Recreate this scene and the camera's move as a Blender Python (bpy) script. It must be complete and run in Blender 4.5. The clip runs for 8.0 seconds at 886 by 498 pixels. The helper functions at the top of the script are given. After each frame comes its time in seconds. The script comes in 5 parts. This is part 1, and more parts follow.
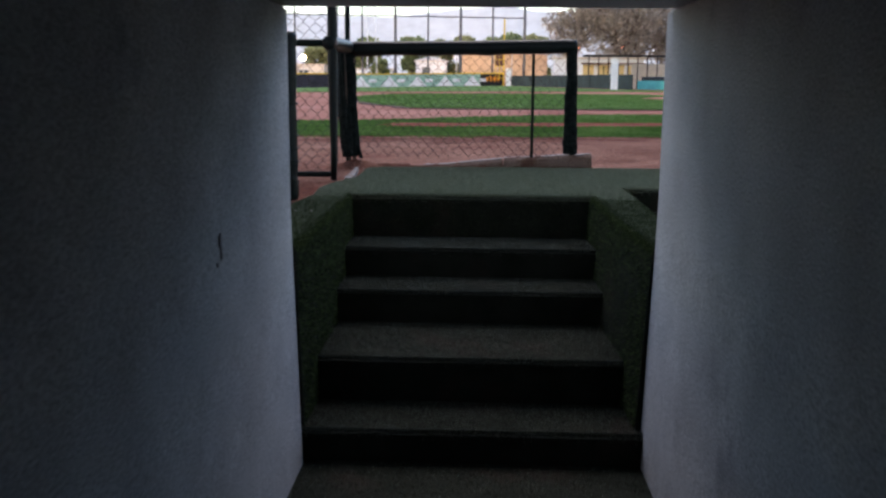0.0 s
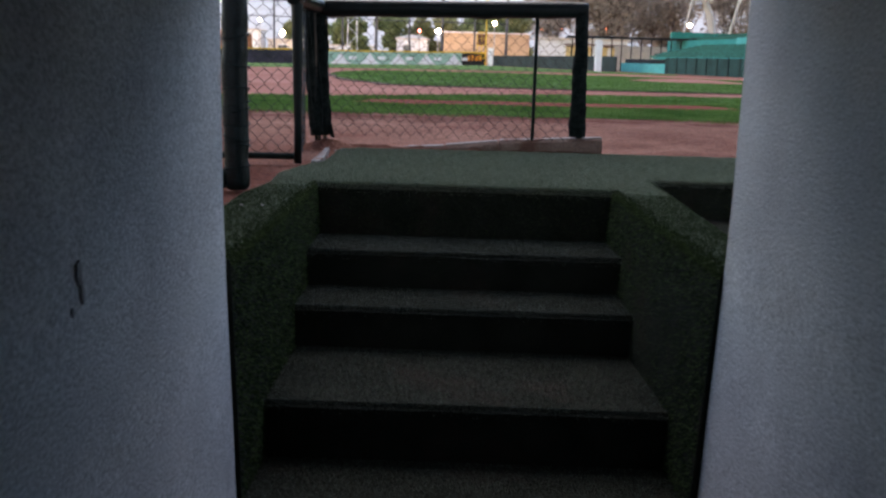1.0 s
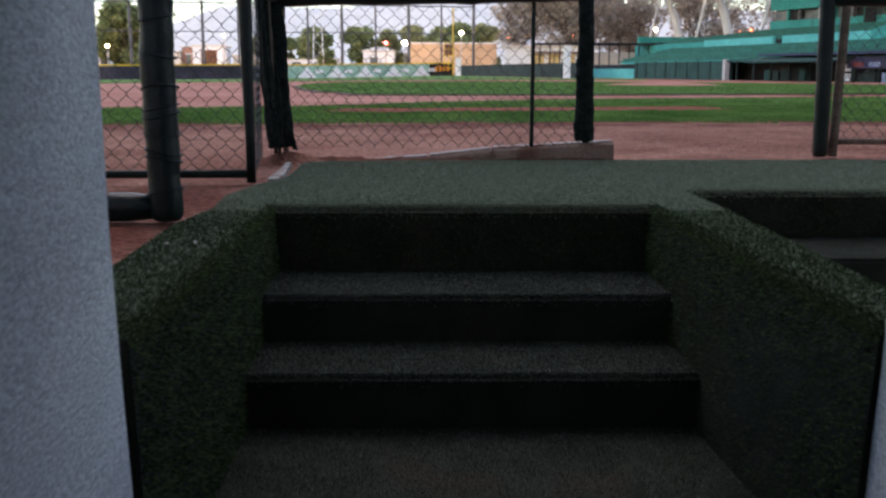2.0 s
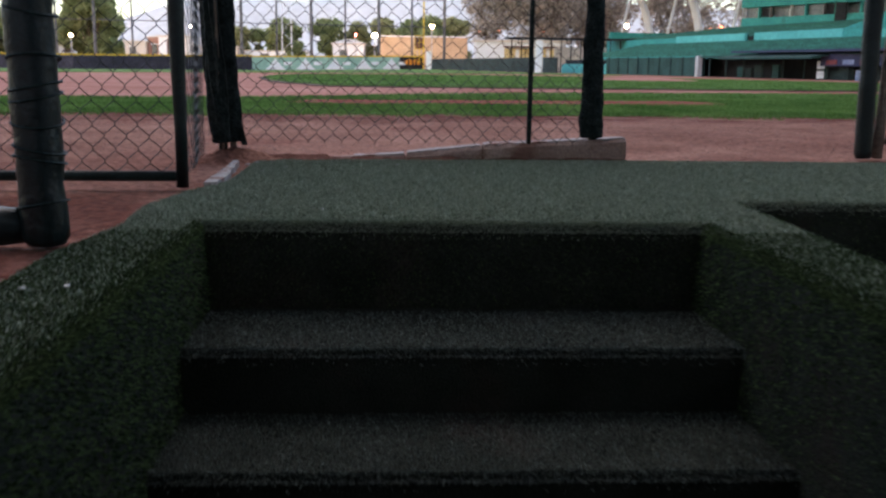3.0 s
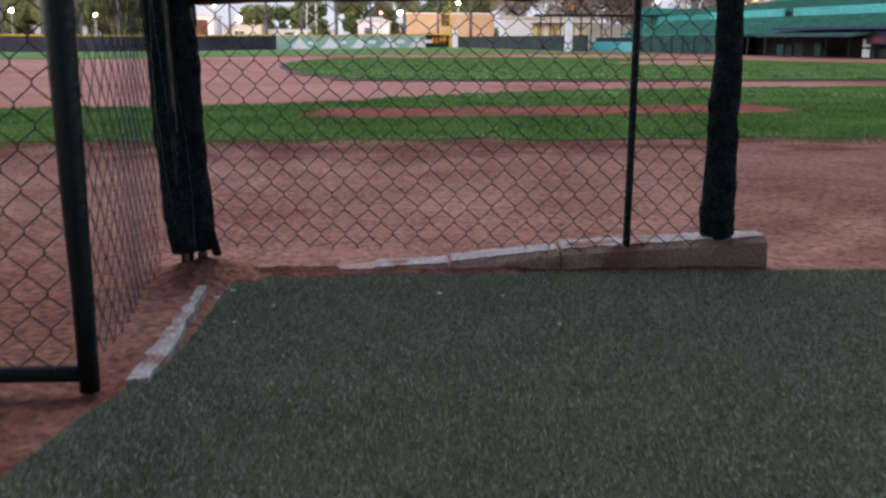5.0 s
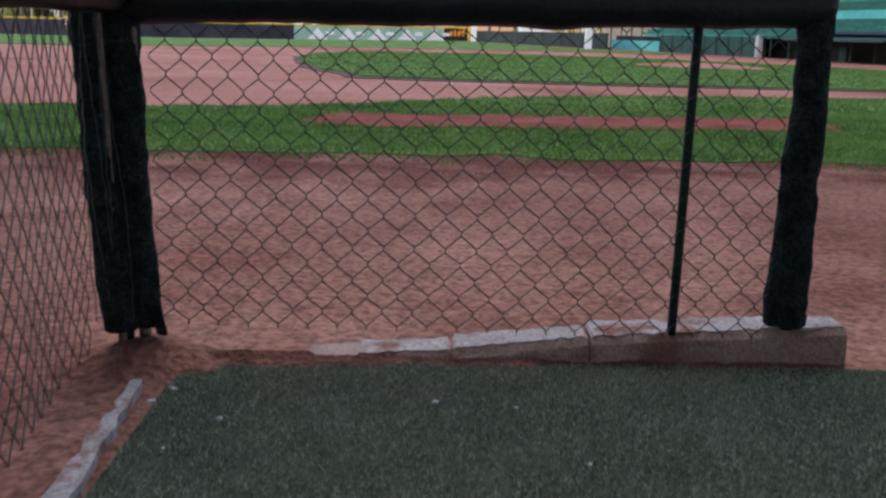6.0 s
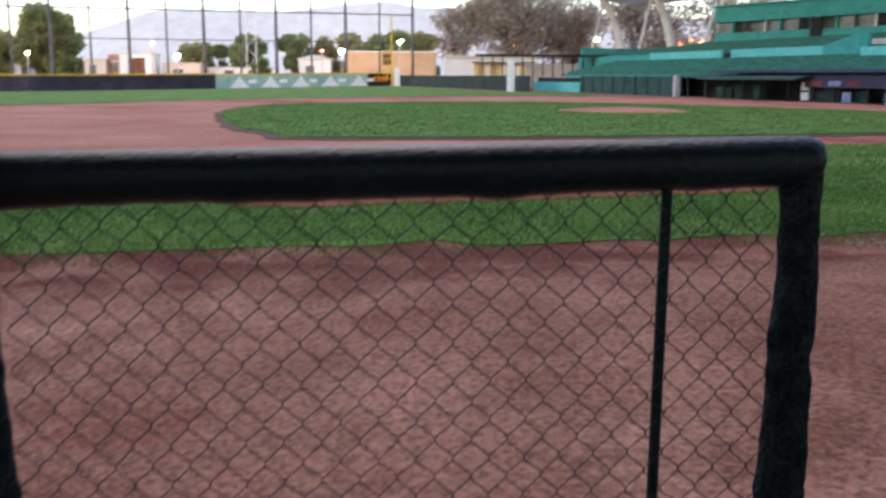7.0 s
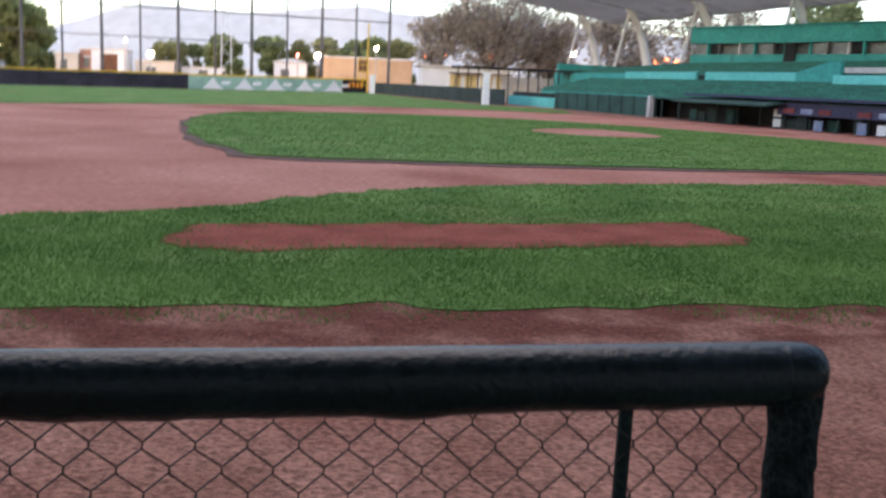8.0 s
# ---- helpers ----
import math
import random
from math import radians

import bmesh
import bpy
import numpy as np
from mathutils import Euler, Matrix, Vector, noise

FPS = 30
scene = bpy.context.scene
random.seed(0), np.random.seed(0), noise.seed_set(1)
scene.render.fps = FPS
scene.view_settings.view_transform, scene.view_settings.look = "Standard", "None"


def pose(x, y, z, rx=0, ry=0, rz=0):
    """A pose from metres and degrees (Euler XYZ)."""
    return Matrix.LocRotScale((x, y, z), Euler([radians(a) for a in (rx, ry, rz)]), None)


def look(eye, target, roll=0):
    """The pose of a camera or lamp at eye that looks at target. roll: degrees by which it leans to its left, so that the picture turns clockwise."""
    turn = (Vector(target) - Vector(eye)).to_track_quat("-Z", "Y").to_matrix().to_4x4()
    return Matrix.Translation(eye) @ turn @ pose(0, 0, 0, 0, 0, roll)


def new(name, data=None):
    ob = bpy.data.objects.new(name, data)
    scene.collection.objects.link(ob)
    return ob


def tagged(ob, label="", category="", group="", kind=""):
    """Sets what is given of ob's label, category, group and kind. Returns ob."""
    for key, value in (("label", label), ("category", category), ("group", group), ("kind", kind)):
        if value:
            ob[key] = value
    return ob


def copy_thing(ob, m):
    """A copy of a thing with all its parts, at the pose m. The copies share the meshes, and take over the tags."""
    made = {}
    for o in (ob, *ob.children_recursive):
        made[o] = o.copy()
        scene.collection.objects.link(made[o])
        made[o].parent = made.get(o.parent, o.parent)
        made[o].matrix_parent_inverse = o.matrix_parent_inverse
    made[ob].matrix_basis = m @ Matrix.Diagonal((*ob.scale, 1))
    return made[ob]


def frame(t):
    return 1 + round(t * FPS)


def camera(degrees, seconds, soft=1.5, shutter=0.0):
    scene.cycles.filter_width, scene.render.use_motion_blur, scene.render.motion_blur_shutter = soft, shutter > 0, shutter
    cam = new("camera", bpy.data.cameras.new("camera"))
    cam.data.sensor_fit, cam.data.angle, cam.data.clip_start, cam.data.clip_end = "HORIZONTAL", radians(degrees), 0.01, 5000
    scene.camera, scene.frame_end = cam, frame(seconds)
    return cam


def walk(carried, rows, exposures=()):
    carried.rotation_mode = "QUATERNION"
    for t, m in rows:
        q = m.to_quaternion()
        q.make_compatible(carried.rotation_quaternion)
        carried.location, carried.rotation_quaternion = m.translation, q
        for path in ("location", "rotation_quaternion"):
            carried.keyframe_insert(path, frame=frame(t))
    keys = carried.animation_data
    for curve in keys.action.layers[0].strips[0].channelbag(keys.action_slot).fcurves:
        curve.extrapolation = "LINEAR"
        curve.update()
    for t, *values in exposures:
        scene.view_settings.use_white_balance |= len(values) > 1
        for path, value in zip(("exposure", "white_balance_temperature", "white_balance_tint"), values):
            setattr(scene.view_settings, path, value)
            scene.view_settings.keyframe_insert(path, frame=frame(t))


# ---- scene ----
# ---------------------------------------------------------------- camera
cam = camera(50.4, 8.0, soft=2.5, shutter=0.4)
PATH = [
    (0, (0.452, -0.226, 0.688), (0.378, 1.741, 0.334), 0.5),
    (0.5, (0.434, 0.337, 0.643), (0.392, 2.308, 0.308), 0.6),
    (1, (0.367, 0.86, 0.608), (0.341, 2.82, 0.213), 1.7),
    (1.5, (0.332, 1.38, 0.574), (0.295, 3.337, 0.163), 1.3),
    (1.7, (0.301, 1.583, 0.533), (0.317, 3.549, 0.168), -0.2),
    (2.8, (0.245, 2.585, 0.475), (0.325, 4.544, 0.08), 1.4),
    (3, (0.232, 2.774, 0.446), (0.329, 4.735, 0.064), 0.8),
    (3.5, (0.188, 3.225, 0.441), (0.224, 5.173, -0.011), 0.2),
    (4, (0.212, 3.665, 0.492), (0.177, 5.638, 0.169), 1.1),
    (4.2, (0.226, 3.79, 0.559), (0.194, 5.754, 0.179), 1.3),
    (5.3, (0.173, 4.461, 0.782), (0.228, 6.413, 0.349), -0.0),
    (5.5, (0.182, 4.611, 0.792), (0.214, 6.582, 0.452), -0.4),
    (6, (0.221, 4.908, 0.861), (0.236, 6.857, 0.414), 1.8),
    (6.5, (0.215, 5.113, 0.947), (0.25, 7.074, 0.556), 1.9),
    (7, (0.225, 5.384, 1.129), (0.385, 7.344, 0.769), 0.3),
    (7.5, (0.323, 5.658, 1.208), (0.58, 7.627, 0.973), -2.1),
    (8, (0.378, 5.879, 1.413), (0.6, 7.836, 1.069), 2.6),
]
EXPOSURE = [(0.0, 2.0, 6700, 20), (8.0, 2.0, 6700, 20)]
walk(cam, [(t, look(eye, target, roll)) for t, eye, target, roll in PATH], EXPOSURE)

# ---------------------------------------------------------------- dusk sky
world = bpy.data.worlds.new("dusk")
scene.world = world
world.use_nodes = True
wn = world.node_tree
sky = wn.nodes.new("ShaderNodeTexSky")
sky.sky_type = "NISHITA"
sky.sun_disc = False
sky.sun_elevation = radians(14)
sky.sun_rotation = radians(215)
sky.air_density = 1.0
sky.dust_density = 0.6
sky.ozone_density = 1.6
wn.links.new(sky.outputs[0], wn.nodes["Background"].inputs[0])
wn.nodes["Background"].inputs[1].default_value = 0.098
sun_data = bpy.data.lights.new("dusk_sun", "SUN")
sun_data.energy, sun_data.angle, sun_data.color = 0.48, radians(50), (1.0, 0.93, 0.86)
dusk_sun = new("dusk_sun", sun_data)
dusk_sun.matrix_world = look((0, 0, 40), (2, -28, 0))


# ---------------------------------------------------------------- materials
def see_through(m, colour, share):
    """Lets part of the light pass through a thin leaf or cloth."""
    n, l = m.node_tree.nodes, m.node_tree.links
    pass_on, both = n.new("ShaderNodeBsdfTranslucent"), n.new("ShaderNodeMixShader")
    both.inputs[0].default_value = share
    l.new(colour, pass_on.inputs["Color"])
    l.new(n["Principled BSDF"].outputs[0], both.inputs[1])
    l.new(pass_on.outputs[0], both.inputs[2])
    l.new(both.outputs[0], n["Material Output"].inputs["Surface"])


def surface(name, low, high, scale=4.0, grain=60.0, depth=0.3, rough=0.85, bump=0.2, metal=0.0, stain=None, stain_scale=1.2, stain_cut=0.62, vary=0.0, gloss=0.5, thin=0.0):
    """A surface whose colour drifts between two tones at one scale and speckles at a finer one, with relief and optional stains."""
    m = bpy.data.materials.new(name)
    m.use_nodes = True
    n, l = m.node_tree.nodes, m.node_tree.links
    bsdf = n["Principled BSDF"]
    co = n.new("ShaderNodeTexCoord")
    big = n.new("ShaderNodeTexNoise")
    big.inputs["Scale"].default_value, big.inputs["Detail"].default_value = scale, 6
    fine = n.new("ShaderNodeTexNoise")
    fine.inputs["Scale"].default_value, fine.inputs["Detail"].default_value = grain, 3
    for tex in (big, fine):
        l.new(co.outputs["Object"], tex.inputs["Vector"])
    ramp = n.new("ShaderNodeValToRGB")
    ramp.color_ramp.elements[0].position, ramp.color_ramp.elements[1].position = 0.3, 0.7
    ramp.color_ramp.elements[0].color, ramp.color_ramp.elements[1].color = (*low, 1), (*high, 1)
    l.new(big.outputs["Fac"], ramp.inputs[0])
    colour = ramp.outputs[0]
    if stain:
        spot = n.new("ShaderNodeTexNoise")
        spot.inputs["Scale"].default_value, spot.inputs["Detail"].default_value, spot.inputs["Roughness"].default_value = stain_scale, 5, 0.6
        l.new(co.outputs["Object"], spot.inputs["Vector"])
        cut = n.new("ShaderNodeMapRange")
        cut.inputs["From Min"].default_value, cut.inputs["From Max"].default_value = stain_cut, stain_cut + 0.12
        l.new(spot.outputs["Fac"], cut.inputs["Value"])
        over = n.new("ShaderNodeMix")
        over.data_type = "RGBA"
        over.inputs["B"].default_value = (*stain, 1)
        l.new(cut.outputs[0], over.inputs["Factor"])
        l.new(colour, over.inputs["A"])
        colour = over.outputs["Result"]
    speck = n.new("ShaderNodeMapRange")
    speck.inputs["From Min"].default_value, speck.inputs["From Max"].default_value = 0.3, 0.7
    speck.inputs["To Min"].default_value, speck.inputs["To Max"].default_value = 1 - depth, 1 + depth
    l.new(fine.outputs["Fac"], speck.inputs["Value"])
    value = speck.outputs[0]
    if vary:
        info = n.new("ShaderNodeObjectInfo")
        shift = n.new("ShaderNodeMapRange")
        shift.inputs["To Min"].default_value, shift.inputs["To Max"].default_value = 1 - vary, 1 + vary
        l.new(info.outputs["Random"], shift.inputs["Value"])
        times = n.new("ShaderNodeMath")
        times.operation = "MULTIPLY"
        l.new(value, times.inputs[0])
        l.new(shift.outputs[0], times.inputs[1])
        value = times.outputs[0]
    hsv = n.new("ShaderNodeHueSaturation")
    l.new(value, hsv.inputs["Value"])
    l.new(colour, hsv.inputs["Color"])
    l.new(hsv.outputs[0], bsdf.inputs["Base Color"])
    bsdf.inputs["Roughness"].default_value, bsdf.inputs["Metallic"].default_value = rough, metal
    bsdf.inputs["Specular IOR Level"].default_value = gloss
    if thin:
        see_through(m, hsv.outputs[0], thin)
    if bump:
        b = n.new("ShaderNodeBump")
        b.inputs["Strength"].default_value, b.inputs["Distance"].default_value = bump, 0.02
        l.new(fine.outputs["Fac"], b.inputs["Height"])
        l.new(b.outputs[0], bsdf.inputs["Normal"])
    return m


def damp_and_darken(m):
    """Dark damp clay in a broken band along the lawn, and darker clay beside the dugout and the fence."""
    n, l = m.node_tree.nodes, m.node_tree.links
    co, xyz = n.new("ShaderNodeTexCoord"), n.new("ShaderNodeSeparateXYZ")
    l.new(co.outputs["Object"], xyz.inputs[0])
    tex = n.new("ShaderNodeTexNoise")
    tex.inputs["Scale"].default_value, tex.inputs["Detail"].default_value, tex.inputs["Roughness"].default_value = 0.9, 6, 0.62
    l.new(co.outputs["Object"], tex.inputs["Vector"])

    def math_node(kind, a, b):
        node = n.new("ShaderNodeMath")
        node.operation = kind
        for k, value in enumerate((a, b)):
            if isinstance(value, float):
                node.inputs[k].default_value = value
            else:
                l.new(value, node.inputs[k])
        return node.outputs[0]

    def ramp_node(value, low, high):
        node = n.new("ShaderNodeMapRange")
        node.interpolation_type = "SMOOTHSTEP"
        node.inputs["From Min"].default_value, node.inputs["From Max"].default_value = low, high
        l.new(value, node.inputs["Value"])
        return node.outputs[0]

    across = math_node("SUBTRACT", xyz.outputs["Y"], math_node("MULTIPLY", xyz.outputs["X"], 0.09))
    shaken = math_node("ADD", across, math_node("MULTIPLY", tex.outputs["Fac"], 2.6))
    band = math_node("MULTIPLY", ramp_node(shaken, 11.55, 12.35), ramp_node(across, 13.5, 12.6))
    # clay darker by the dugout, left of the deck and right of the fence
    pool = ramp_node(math_node("ADD", across, math_node("MULTIPLY", tex.outputs["Fac"], 1.2)), 7.25, 6.6)
    side = math_node("MULTIPLY", ramp_node(math_node("ADD", xyz.outputs["X"], math_node("MULTIPLY", tex.outputs["Fac"], 0.8)), 0.1, -0.4), ramp_node(across, 8.8, 7.4))
    east = math_node("MULTIPLY", ramp_node(math_node("ADD", xyz.outputs["X"], math_node("MULTIPLY", tex.outputs["Fac"], 1.2)), 1.7, 2.4), ramp_node(across, 11.0, 9.0))
    wet_and_dark = math_node("MAXIMUM", math_node("MAXIMUM", band, pool), math_node("MAXIMUM", math_node("MULTIPLY", side, 0.65), math_node("MULTIPLY", east, 0.45)))
    broken = n.new("ShaderNodeTexNoise")
    broken.inputs["Scale"].default_value, broken.inputs["Detail"].default_value = 1.7, 7
    l.new(co.outputs["Object"], broken.inputs["Vector"])
    mask = math_node("MULTIPLY", wet_and_dark, math_node("ADD", math_node("MULTIPLY", ramp_node(broken.outputs["Fac"], 0.36, 0.56), 0.62), 0.28))
    mix = n.new("ShaderNodeMix")
    mix.data_type = "RGBA"
    mix.inputs["B"].default_value = (0.125, 0.039, 0.027, 1)
    l.new(mask, mix.inputs["Factor"])
    hsv = next(x for x in n if x.type == "HUE_SAT")
    source = hsv.inputs["Color"].links[0].from_socket
    l.new(source, mix.inputs["A"])
    l.new(mix.outputs["Result"], hsv.inputs["Color"])


def blades(name, low, high, rough=0.6, patch=0.0, thin=0.0, sparse=0.0):
    """Grass or turf fibres: each blade has its own tone, drifting in patches."""
    m = bpy.data.materials.new(name)
    m.use_nodes = True
    n, l = m.node_tree.nodes, m.node_tree.links
    geo = n.new("ShaderNodeNewGeometry")
    ramp = n.new("ShaderNodeValToRGB")
    ramp.color_ramp.elements[0].color, ramp.color_ramp.elements[1].color = (*low, 1), (*high, 1)
    ramp.color_ramp.elements[0].position = sparse
    fac = geo.outputs["Random Per Island"]
    if patch:
        co, tex = n.new("ShaderNodeTexCoord"), n.new("ShaderNodeTexNoise")
        tex.inputs["Scale"].default_value, tex.inputs["Detail"].default_value = patch, 4
        l.new(co.outputs["Object"], tex.inputs["Vector"])
        drift = n.new("ShaderNodeMapRange")
        drift.inputs["From Min"].default_value, drift.inputs["From Max"].default_value = 0.34, 0.66
        l.new(tex.outputs["Fac"], drift.inputs["Value"])
        mix = n.new("ShaderNodeMix")
        mix.inputs["Factor"].default_value = 0.55
        l.new(fac, mix.inputs["A"])
        l.new(drift.outputs[0], mix.inputs["B"])
        fac = mix.outputs["Result"]
    l.new(fac, ramp.inputs[0])
    l.new(ramp.outputs[0], n["Principled BSDF"].inputs["Base Color"])
    n["Principled BSDF"].inputs["Roughness"].default_value = rough
    n["Principled BSDF"].inputs["Specular IOR Level"].default_value = 0.06
    if thin:
        see_through(m, ramp.outputs[0], thin)
    return m


def glowing(name, colour, strength):
    m = bpy.data.materials.new(name)
    m.use_nodes = True
    bsdf = m.node_tree.nodes["Principled BSDF"]
    bsdf.inputs["Base Color"].default_value = (0.8, 0.8, 0.8, 1)
    bsdf.inputs["Emission Color"].default_value = (*colour, 1)
    bsdf.inputs["Emission Strength"].default_value = strength
    return m


PLASTER = surface("painted_plaster", (0.475, 0.478, 0.482), (0.65, 0.65, 0.652), 2.6, 120, 0.36, 0.85, 0.20, stain=(0.40, 0.40, 0.415), stain_scale=3.0, stain_cut=0.60, gloss=0.2)
SCUFF = surface("bare_scuff", (0.20, 0.19, 0.19), (0.36, 0.35, 0.35), 30, 200, 0.3)
SPILL = surface("damp_spilled_clay", (0.12, 0.052, 0.040), (0.23, 0.108, 0.084), 6, 60, 0.4, 0.95, 0.8, gloss=0.05)
CONCRETE = surface("worn_concrete", (0.26, 0.170, 0.140), (0.37, 0.265, 0.230), 5, 120, 0.3, 0.9, 0.5, stain=(0.20, 0.105, 0.080), stain_scale=4, stain_cut=0.54)
CHIPPED = surface("chipped_concrete_top", (0.29, 0.26, 0.25), (0.46, 0.42, 0.41), 9, 90, 0.3, 0.9, 0.5, stain=(0.22, 0.105, 0.082), stain_scale=7, stain_cut=0.52, gloss=0.1)
WHITEWASH = surface("worn_white_board", (0.30, 0.275, 0.265), (0.46, 0.43, 0.42), 12, 80, 0.3, 0.9, 0.4, stain=(0.24, 0.12, 0.095), stain_scale=9, stain_cut=0.52, gloss=0.1)
# backing darkened in colour for the shade on treads, risers and flanks
TURF = surface("shaded_turf_backing", (0.020, 0.024, 0.019), (0.036, 0.042, 0.035), 7, 200, 0.5, 0.95, 0.7, stain=(0.040, 0.037, 0.031), stain_scale=2.5, stain_cut=0.56, gloss=0.03)
# paler dusty copy, with the light on up-facing turf in its colour
LITTURF = surface("lit_dusty_turf_backing", (0.048, 0.060, 0.042), (0.084, 0.100, 0.072), 5, 160, 0.4, 0.95, 0.5, stain=(0.075, 0.070, 0.055), stain_scale=2.2, stain_cut=0.58, gloss=0.03)
# one carpet in lit and shaded tones, for landing, treads and flanks
SHADEFIBRE = blades("shaded_turf_fibre", (0.016, 0.022, 0.021), (0.290, 0.345, 0.305), 0.95, sparse=0.30)
LITWORNFIBRE = blades("lit_dusty_worn_turf_fibre", (0.115, 0.158, 0.105), (0.450, 0.510, 0.410), 0.95)
SHADEGREENFIBRE = blades("shaded_greener_turf_fibre", (0.008, 0.017, 0.007), (0.088, 0.140, 0.058), 0.95, sparse=0.32)
DIRT = surface("red_clay", (0.215, 0.098, 0.070), (0.410, 0.214, 0.163), 1.6, 38, 0.46, 0.95, 1.0, stain=(0.235, 0.100, 0.073), stain_scale=0.8, stain_cut=0.54, gloss=0.06)
damp_and_darken(DIRT)
# soil colour deepened with the shadow under the lawn's lip
LIPSHADE = surface("shaded_soil_lip", (0.065, 0.030, 0.022), (0.135, 0.066, 0.046), 2.6, 30, 0.35, 0.95, 0.6)
STRIPCLAY = surface("raked_red_clay", (0.190, 0.050, 0.035), (0.310, 0.096, 0.070), 1.8, 24, 0.30, 0.95, 0.6, gloss=0.05)
SKIN = surface("infield_clay", (0.355, 0.148, 0.108), (0.480, 0.232, 0.178), 0.35, 9, 0.22, 0.95, 0.4, stain=(0.265, 0.092, 0.065), stain_scale=0.14, stain_cut=0.53, gloss=0.05)
CLOD = surface("clay_clods", (0.22, 0.11, 0.09), (0.45, 0.28, 0.25), 3, 40, 0.3, 0.95, 0.3)
SOD = surface("lawn", (0.064, 0.146, 0.034), (0.142, 0.250, 0.068), 0.8, 22, 0.35, 0.9, 0.6, stain=(0.180, 0.240, 0.086), stain_scale=0.35, stain_cut=0.54, gloss=0.05)
BLADE = blades("lawn_blade", (0.044, 0.128, 0.026), (0.230, 0.362, 0.108), 0.7, 1.1, 0.35)
FOAM = surface("dark_green_foam_padding", (0.003, 0.0075, 0.0085), (0.007, 0.016, 0.018), 9, 70, 0.35, 0.36, 0.2, gloss=0.27)
FOAMPOST = surface("torn_dark_green_foam", (0.006, 0.012, 0.0125), (0.030, 0.041, 0.042), 22, 110, 0.6, 0.9, 0.9, gloss=0.08)
STEEL = surface("dark_green_painted_steel", (0.006, 0.014, 0.014), (0.014, 0.028, 0.027), 12, 90, 0.3, 0.5, 0.15, gloss=0.15)
RUST = surface("rusty_pipe", (0.12, 0.09, 0.075), (0.22, 0.17, 0.14), 14, 90, 0.35, 0.8, 0.3)
WIRE = surface("dark_coated_wire", (0.008, 0.011, 0.011), (0.022, 0.026, 0.025), 20, 90, 0.2, 0.6, 0)
GALV = surface("grey_galvanised_wire", (0.022, 0.034, 0.036), (0.058, 0.080, 0.083), 20, 90, 0.2, 0.5, 0, 0.3)
PAPER = surface("dirty_paper", (0.40, 0.40, 0.39), (0.58, 0.58, 0.57), 40, 120, 0.15, 0.9, 0.1)
NAVY = surface("dark_wall_panel", (0.018, 0.020, 0.030), (0.055, 0.050, 0.075), 0.5, 5, 0.4, 0.8, 0.1)
MINT = surface("pale_green_panel", (0.22, 0.42, 0.36), (0.34, 0.56, 0.48), 0.4, 3, 0.15, 0.8, 0.1)
WHITE = surface("white_paint", (0.72, 0.77, 0.82), (0.82, 0.87, 0.92), 1.0, 8, 0.08, 0.6, 0.05)
YELLOW = surface("yellow_paint", (0.62, 0.40, 0.03), (0.75, 0.52, 0.06), 1.5, 10, 0.15, 0.6, 0.05)
ORANGE = surface("orange_lettering", (0.75, 0.26, 0.02), (0.85, 0.34, 0.03), 3, 10, 0.1, 0.6, 0)
TEAL = surface("teal_paint", (0.018, 0.265, 0.248), (0.042, 0.370, 0.348), 0.5, 5, 0.2, 0.7, 0.1, stain=(0.03, 0.22, 0.20), stain_scale=0.5, stain_cut=0.58)
TURQ = surface("turquoise_wall", (0.070, 0.450, 0.440), (0.120, 0.560, 0.545), 0.5, 4, 0.12, 0.7, 0.1)
SEAT = surface("dark_green_seats", (0.010, 0.100, 0.075), (0.025, 0.170, 0.130), 0.9, 6, 0.35, 0.7, 0.2)
DUGGREEN = surface("dugout_green", (0.010, 0.045, 0.040), (0.025, 0.085, 0.075), 0.8, 7, 0.35, 0.8, 0.2)
NET = surface("dark_windscreen", (0.015, 0.030, 0.030), (0.035, 0.060, 0.058), 0.8, 9, 0.4, 0.9, 0.2)
# dark paint, and also the shade inside openings of the far stand
DARK = surface("recess_shade_and_dark_paint", (0.010, 0.011, 0.013), (0.025, 0.026, 0.030), 2, 12, 0.3, 0.9, 0.1)
BANNER = surface("navy_banner", (0.02, 0.025, 0.07), (0.04, 0.045, 0.11), 0.7, 5, 0.2, 0.6, 0.05)
REDAD = surface("red_sponsor_panel", (0.14, 0.03, 0.035), (0.22, 0.06, 0.06), 1, 6, 0.2)
BLUEAD = surface("blue_sponsor_panel", (0.16, 0.22, 0.36), (0.30, 0.36, 0.50), 2, 6, 0.3)
CANOPY = surface("grey_membrane", (0.35, 0.325, 0.295), (0.45, 0.42, 0.385), 0.25, 3, 0.10, 0.8, 0.1, stain=(0.25, 0.23, 0.21), stain_scale=0.2, stain_cut=0.6, thin=0.5)
GLASS = surface("dusty_dark_glass", (0.10, 0.125, 0.135), (0.20, 0.215, 0.22), 0.7, 6, 0.3, 0.2, 0)
STUCCO = surface("pale_stucco", (0.58, 0.54, 0.48), (0.72, 0.68, 0.62), 0.4, 5, 0.12, 0.9, 0.1)
PINKWALL = surface("terracotta_wall", (0.40, 0.20, 0.15), (0.52, 0.30, 0.23), 0.5, 6, 0.15, 0.9, 0.1)
WOOD = surface("brown_wood", (0.10, 0.045, 0.025), (0.20, 0.095, 0.05), 1.5, 10, 0.3, 0.8, 0.1)
# grey lightened in colour for the haze before the net poles
MASTGREY = surface("weathered_steel_mast", (0.10, 0.10, 0.105), (0.17, 0.165, 0.165), 0.8, 9, 0.25, 0.7, 0.1)
